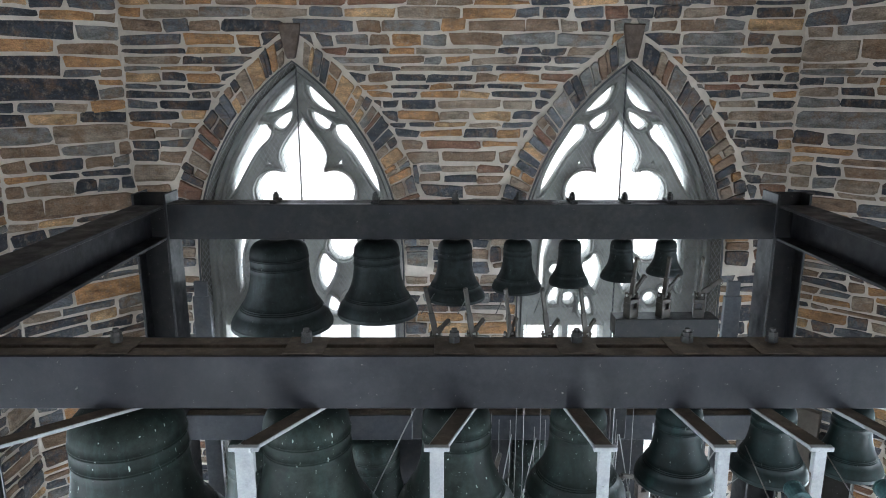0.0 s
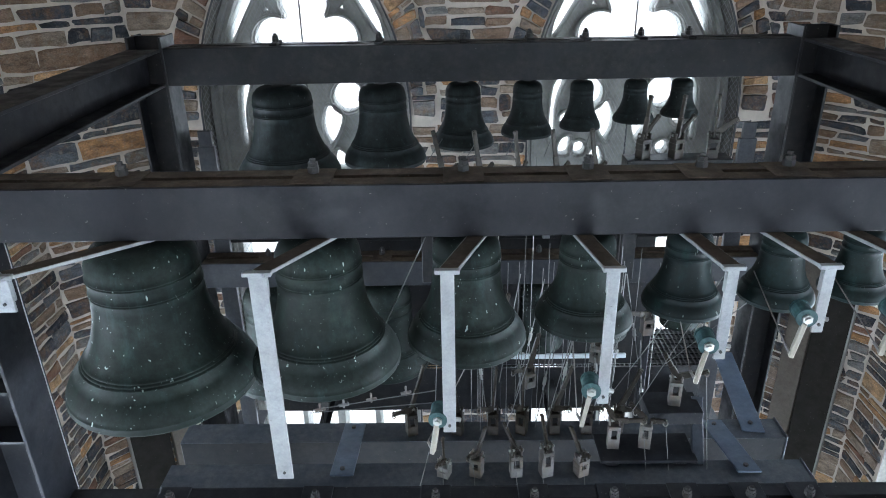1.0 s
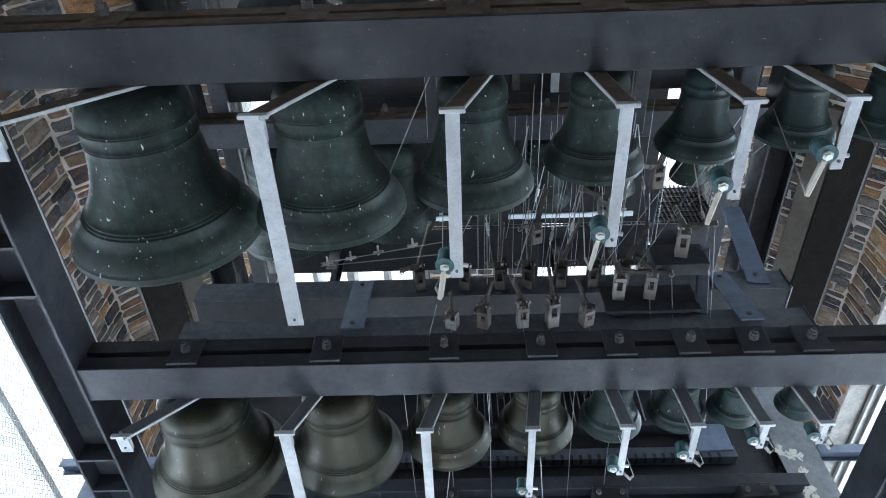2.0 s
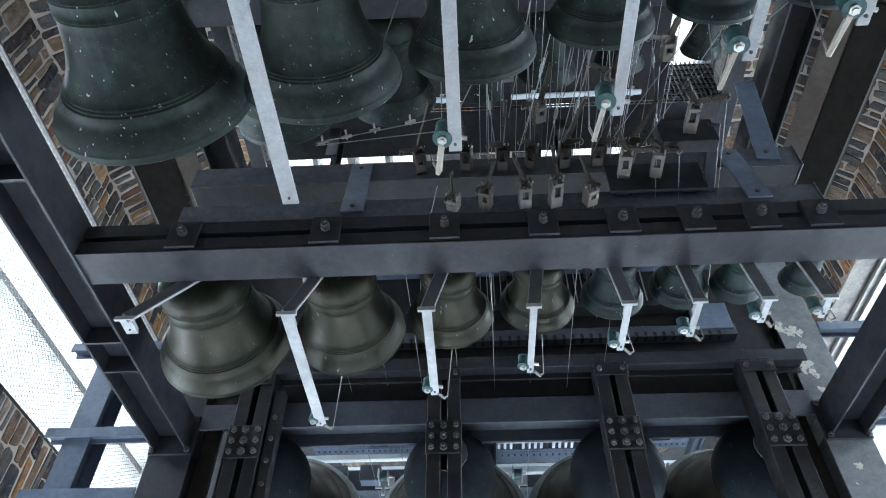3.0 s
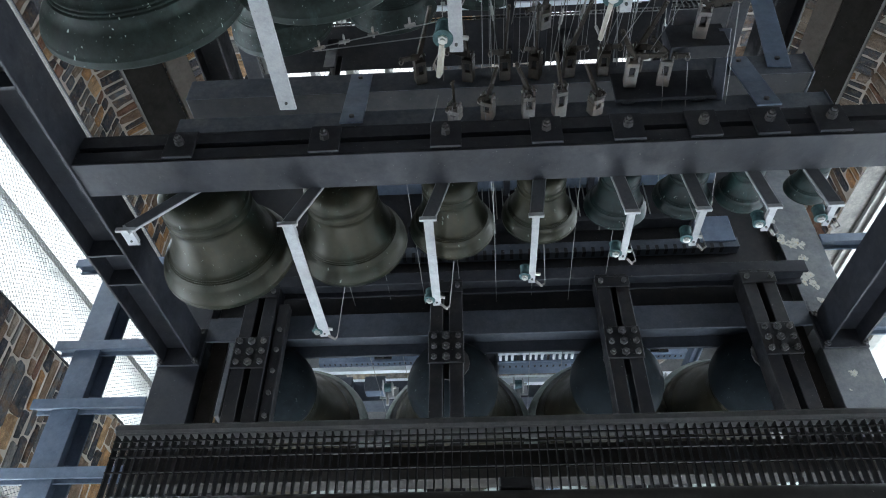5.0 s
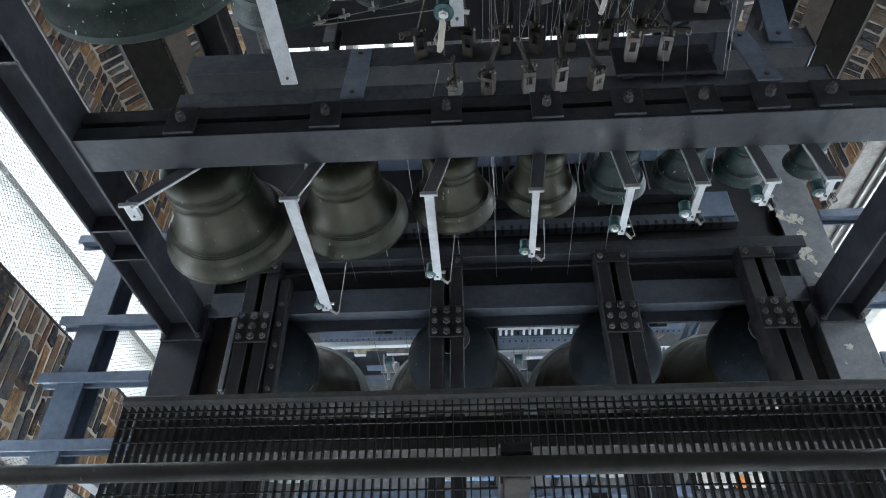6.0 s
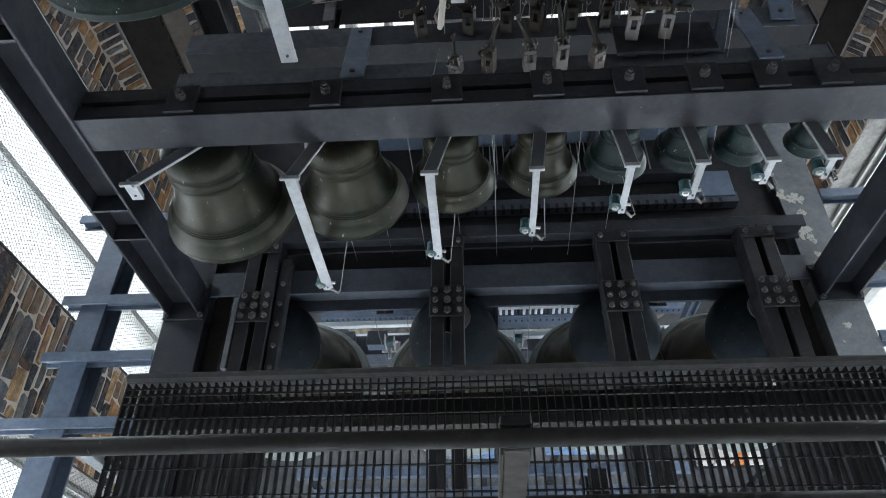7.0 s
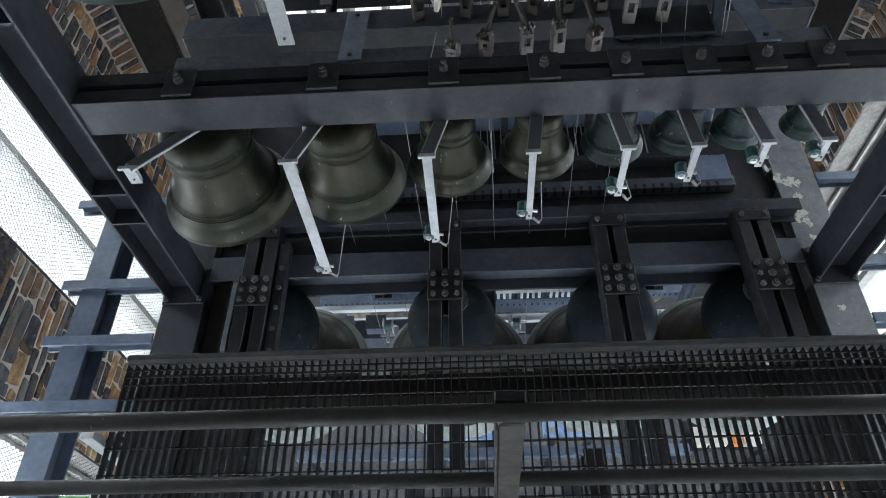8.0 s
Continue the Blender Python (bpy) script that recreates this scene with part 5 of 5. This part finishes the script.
for x0, x1, h, mat, lab in ((-0.40, -0.27, 0.09, PALE_CARD, "small pale cardboard box on a steel shelf"), (-0.25, -0.10, 0.12, PALE_CARD, "small pale cardboard box on a steel shelf"), (-0.07, 0.02, 0.10, ORANGE_PAINT, "small orange plastic box on a steel shelf"), (0.05, 0.20, 0.08, PALE_CARD, "small pale cardboard box on a steel shelf")):
    root = thing("storage_box", pose(2.35, 2.12, -2.804), lab, "box", "boxes on the shelf")
    part("body", box(bmesh.new(), x0, x1, 0, 0.16, 0, h), mat, root)
    part("lid", box(bmesh.new(), x0 - 0.003, x1 + 0.003, -0.003, 0.163, h + 0.0005, h + 0.012), mat, root)
root = thing("globe_lamp", pose(1.34, 2.095, -2.72), "small unlit white globe lamp on a dark stem", "lamp")
part("stem", rod(bmesh.new(), (0, 0, 0), (0, 0, 0.07), 0.018, 12), STEEL, root)
bm = bmesh.new()
bmesh.ops.create_icosphere(bm, subdivisions=3, radius=0.045, matrix=Matrix.Translation((0, 0, 0.108)))
part("globe", bm, PALE_CARD, root, smooth=True)
# conduits and a pale upright beside the left girder
root = thing("conduit_bundle", pose(-2.47, 1.52, -0.66), "three dark conduits beside a pale upright", "conduit")
for i in range(3):
    part("conduit", rod(bmesh.new(), (0.09 + 0.06 * i, 0.02 * i, -3.6), (0.09 + 0.06 * i, 0.02 * i, 0.0), 0.02, 10), STEEL, root)
part("upright", box(bmesh.new(), -0.04, 0.05, -0.03, 0.03, -4.5, 0.12), WHITE_PAINT, root, "pale painted upright")
root = thing("green_board", pose(-2.95, 1.30, -1.5), "faded green board standing below the side platform", "board")
part("board", box(bmesh.new(), -0.22, 0.22, 0, 0.03, -3.7, 0.3), GREEN_PANEL, root)

# ---- coursed stonework (last: many pieces) ----

def stone_mesh(verts, faces, quad, y_face, rnd):
    """One rough stone: outline quad [(x, z) x4, anticlockwise], its face standing y_face off the wall. Appends to verts and faces."""
    b = len(verts)
    cx = sum(p[0] for p in quad) / 4
    cz = sum(p[1] for p in quad) / 4
    ring = []
    for i in range(4):
        p, q = quad[i], quad[(i + 1) % 4]
        long_side = abs(q[0] - p[0]) + abs(q[1] - p[1]) > 0.16
        for f in ((rnd.uniform(0.02, 0.09), rnd.uniform(0.35, 0.65), 1 - rnd.uniform(0.02, 0.09)) if long_side else (rnd.uniform(0.05, 0.2), 1 - rnd.uniform(0.05, 0.2))):
            jx, jz = rnd.uniform(-0.007, 0.007), rnd.uniform(-0.007, 0.007)
            ring.append((p[0] + (q[0] - p[0]) * f + jx, p[1] + (q[1] - p[1]) * f + jz))
    n = len(ring)
    verts += [(x, 0.004, z) for x, z in ring]
    verts += [(x, y_face * 0.6, z) for x, z in ring]
    verts += [(cx + (x - cx) * 0.965, y_face + rnd.uniform(-0.005, 0.005), cz + (z - cz) * 0.91) for x, z in ring]
    for i in range(n):
        j = (i + 1) % n
        faces.append((b + i, b + j, b + n + j, b + n + i))
        faces.append((b + n + i, b + n + j, b + 2 * n + j, b + 2 * n + i))
    faces.append(tuple(b + 2 * n + i for i in range(n)))


def courses(x0, x1, z0, z1, rnd, holes):
    """Quads of a roughly coursed wall; holes: functions z -> (left, right) kept free, or None."""
    g = 0.0115

    def cut(xa, xb, za, zb):
        quads = [[xa + g, xb - g, xa + g, xb - g]]        # left, right at the bottom; left, right at the top
        for hole in holes:
            ha, hb = hole(za), hole(zb)
            if ha is None and hb is None:
                continue
            ha2 = ha or hb
            hb2 = hb or ((ha[0] + ha[1]) / 2,) * 2
            out = []
            for la, ra, lb, rb in quads:
                na, nb = min(ra, ha2[0] - g), min(rb, hb2[0] - g)
                if na - la > 0.04 or nb - lb > 0.04:
                    out.append([la, max(na, la + 0.01), lb, max(nb, lb + 0.01)])
                na, nb = max(la, ha2[1] + g), max(lb, hb2[1] + g)
                if ra - na > 0.04 or rb - nb > 0.04:
                    out.append([min(na, ra - 0.01), ra, min(nb, rb - 0.01), rb])
            quads = out
        for la, ra, lb, rb in quads:
            t, u = rnd.uniform(-0.024, 0.024), rnd.uniform(-0.024, 0.024)
            k = min(0.015, (zb - za) * 0.14)
            e = [rnd.uniform(-k, k) for _ in range(4)]
            yield [(la - t, za + g + e[0]), (ra + u, za + g + e[1]), (rb, zb - g + e[2]), (lb, zb - g + e[3])]

    z = z0
    while z < z1 - 0.03:
        h = rnd.choice((0.065, 0.080, 0.095, 0.105, 0.12, 0.135, 0.16, 0.19))
        zt = min(z + h, z1)
        x = x0 + 0.006
        while x < x1 - 0.05:
            L = rnd.uniform(0.16, 0.36) if rnd.random() < 0.55 else rnd.uniform(0.32, 0.62)
            if h > 0.14 and rnd.random() < 0.75:
                L = rnd.uniform(0.4, 0.9)
            xr = min(x + L, x1 - 0.006)
            if x1 - xr < 0.12:
                xr = x1 - 0.006
            if h > 0.14 and L > 0.3 and rnd.random() < 0.55:
                m = z + h * rnd.uniform(0.38, 0.62)
                for za, zb in ((z, m), (m, zt)):
                    xs = [x]
                    while xr - xs[-1] > 0.5 or (len(xs) == 1 and xr - x > 0.34 and rnd.random() < 0.7):
                        xs.append(xs[-1] + (xr - xs[-1]) * rnd.uniform(0.3, 0.7))
                    xs.append(xr)
                    for xa, xb in zip(xs, xs[1:]):
                        yield from cut(xa, xb, za, zb)
            else:
                yield from cut(x, xr, z, zt)
            x = xr
        z = zt


def opening(cx, ring_w, ring_h, bottom):
    def hole(z):
        if z < bottom or z > APEX + ring_h:
            return None
        w = half_width(z, WIN_W + ring_w, SPRING - 0.02, APEX + ring_h)
        return (cx - w, cx + w)
    return hole


def stone_wall(wall, x0, x1, z0, z1, holes, seed, pieces=None):
    """Stones on one wall; those with their middle inside pieces (x0, x1, z0, z1) are objects of their own."""
    rnd = random.Random(seed)
    verts, faces = [], []
    count = 0
    for quad in courses(x0, x1, z0, z1, rnd, holes):
        cx, cz = sum(p[0] for p in quad) / 4, sum(p[1] for p in quad) / 4
        depth = -rnd.uniform(0.006, 0.018)
        if pieces and count < 300 and pieces[0] < cx < pieces[1] and pieces[2] < cz < pieces[3]:
            v, f = [], []
            stone_mesh(v, f, [(x - cx, z - cz) for x, z in quad], depth, rnd)
            me = bpy.data.meshes.new("stone")
            me.from_pydata(v, [], f)
            me.materials.append(STONE_PART)
            ob = new("stone", me)
            ob.parent = wall
            ob.location = (cx, 0, cz)
            count += 1
        else:
            stone_mesh(verts, faces, quad, depth, rnd)
    me = bpy.data.meshes.new("stonework")
    me.from_pydata(verts, [], faces)
    me.materials.append(STONE_REST)
    ob = new("stonework", me)
    ob.parent = wall
    ob["kind"] = "stuff"
    return count


def voussoirs(wall, cx, seed):
    """Radial stones round a pointed opening, and the keystone."""
    rnd = random.Random(seed)
    inner = arch(cx, WIN_W + 0.02, SPRING, APEX + 0.02, 60)
    outer = arch(cx, WIN_W + 0.30, SPRING - 0.02, APEX + 0.30, 60)
    for base, step in ((0, 1), (120, -1)):
        i = 0
        while i < 57:
            k = rnd.choice((1, 2, 2, 2, 3, 4))
            e = min(i + k, 58)
            a, b = base + step * i, base + step * e
            split = rnd.random() < 0.3
            segs = [(0.03, 0.5), (0.55, rnd.uniform(0.9, 1.0))] if split else [(0.03, rnd.uniform(0.85, 1.0))]
            for s0, s1 in segs:
                def at(j, s):
                    return (inner[j][0] + (outer[j][0] - inner[j][0]) * s, inner[j][1] + (outer[j][1] - inner[j][1]) * s)
                quad = [at(a, s0), at(b, s0), at(b, s1), at(a, s1)]
                mx, mz = sum(p[0] for p in quad) / 4, sum(p[1] for p in quad) / 4
                quad = [((x - mx) * 0.87, (z - mz) * 0.87) for x, z in quad]
                v, f = [], []
                stone_mesh(v, f, quad, -rnd.uniform(0.02, 0.04), rnd)
                me = bpy.data.meshes.new("voussoir")
                me.from_pydata(v, [], f)
                me.materials.append(STONE_PART)
                ob = new("voussoir", me)
                ob.parent = wall
                ob.location = (mx, 0, mz)
            i = e
    v, f = [], []
    stone_mesh(v, f, [(-0.04, -0.02), (0.04, -0.02), (0.10, 0.29), (-0.10, 0.29)], -0.05, rnd)
    me = bpy.data.meshes.new("keystone")
    me.from_pydata(v, [], f)
    me.materials.append(STONE_BROWN)
    ob = new("keystone", me)
    ob.parent = wall
    ob.location = (cx, 0, APEX + 0.05)


STONE_BROWN = painted_steel("brown_keystone", (0.07, 0.05, 0.042), (0.12, 0.085, 0.065), dust=(0.2, 0.17, 0.15), rough=0.8)
for k, side in enumerate(("north", "west", "east", "south")):
    ring = (0.300, 0.300) if side == "north" else (0.02, 0.02)
    holes = [opening(c, *ring, SPRING - 0.02 if side == "north" else SILL) for c in (-WIN_X, WIN_X)]
    if side == "north":
        holes += [(lambda z, c=c: (c - WIN_W - 0.015, c + WIN_W + 0.015) if SILL < z <= SPRING - 0.02 else None) for c in (-WIN_X, WIN_X)]
    stone_wall(WALLS[side], -FLAT, FLAT, FLOOR_Z, CEIL_Z, holes, 100 + k, (-FLAT, FLAT, 3.25, 5.3) if side == "north" else None)
for k, cname in enumerate(CORNERS):
    L = CUT * math.sqrt(2) / 2
    stone_wall(CORNERS[cname], -L, L, FLOOR_Z, CEIL_Z, [], 200 + k)
for c in (-WIN_X, WIN_X):
    voussoirs(WALLS["north"], c, 40 + int(c * 10))
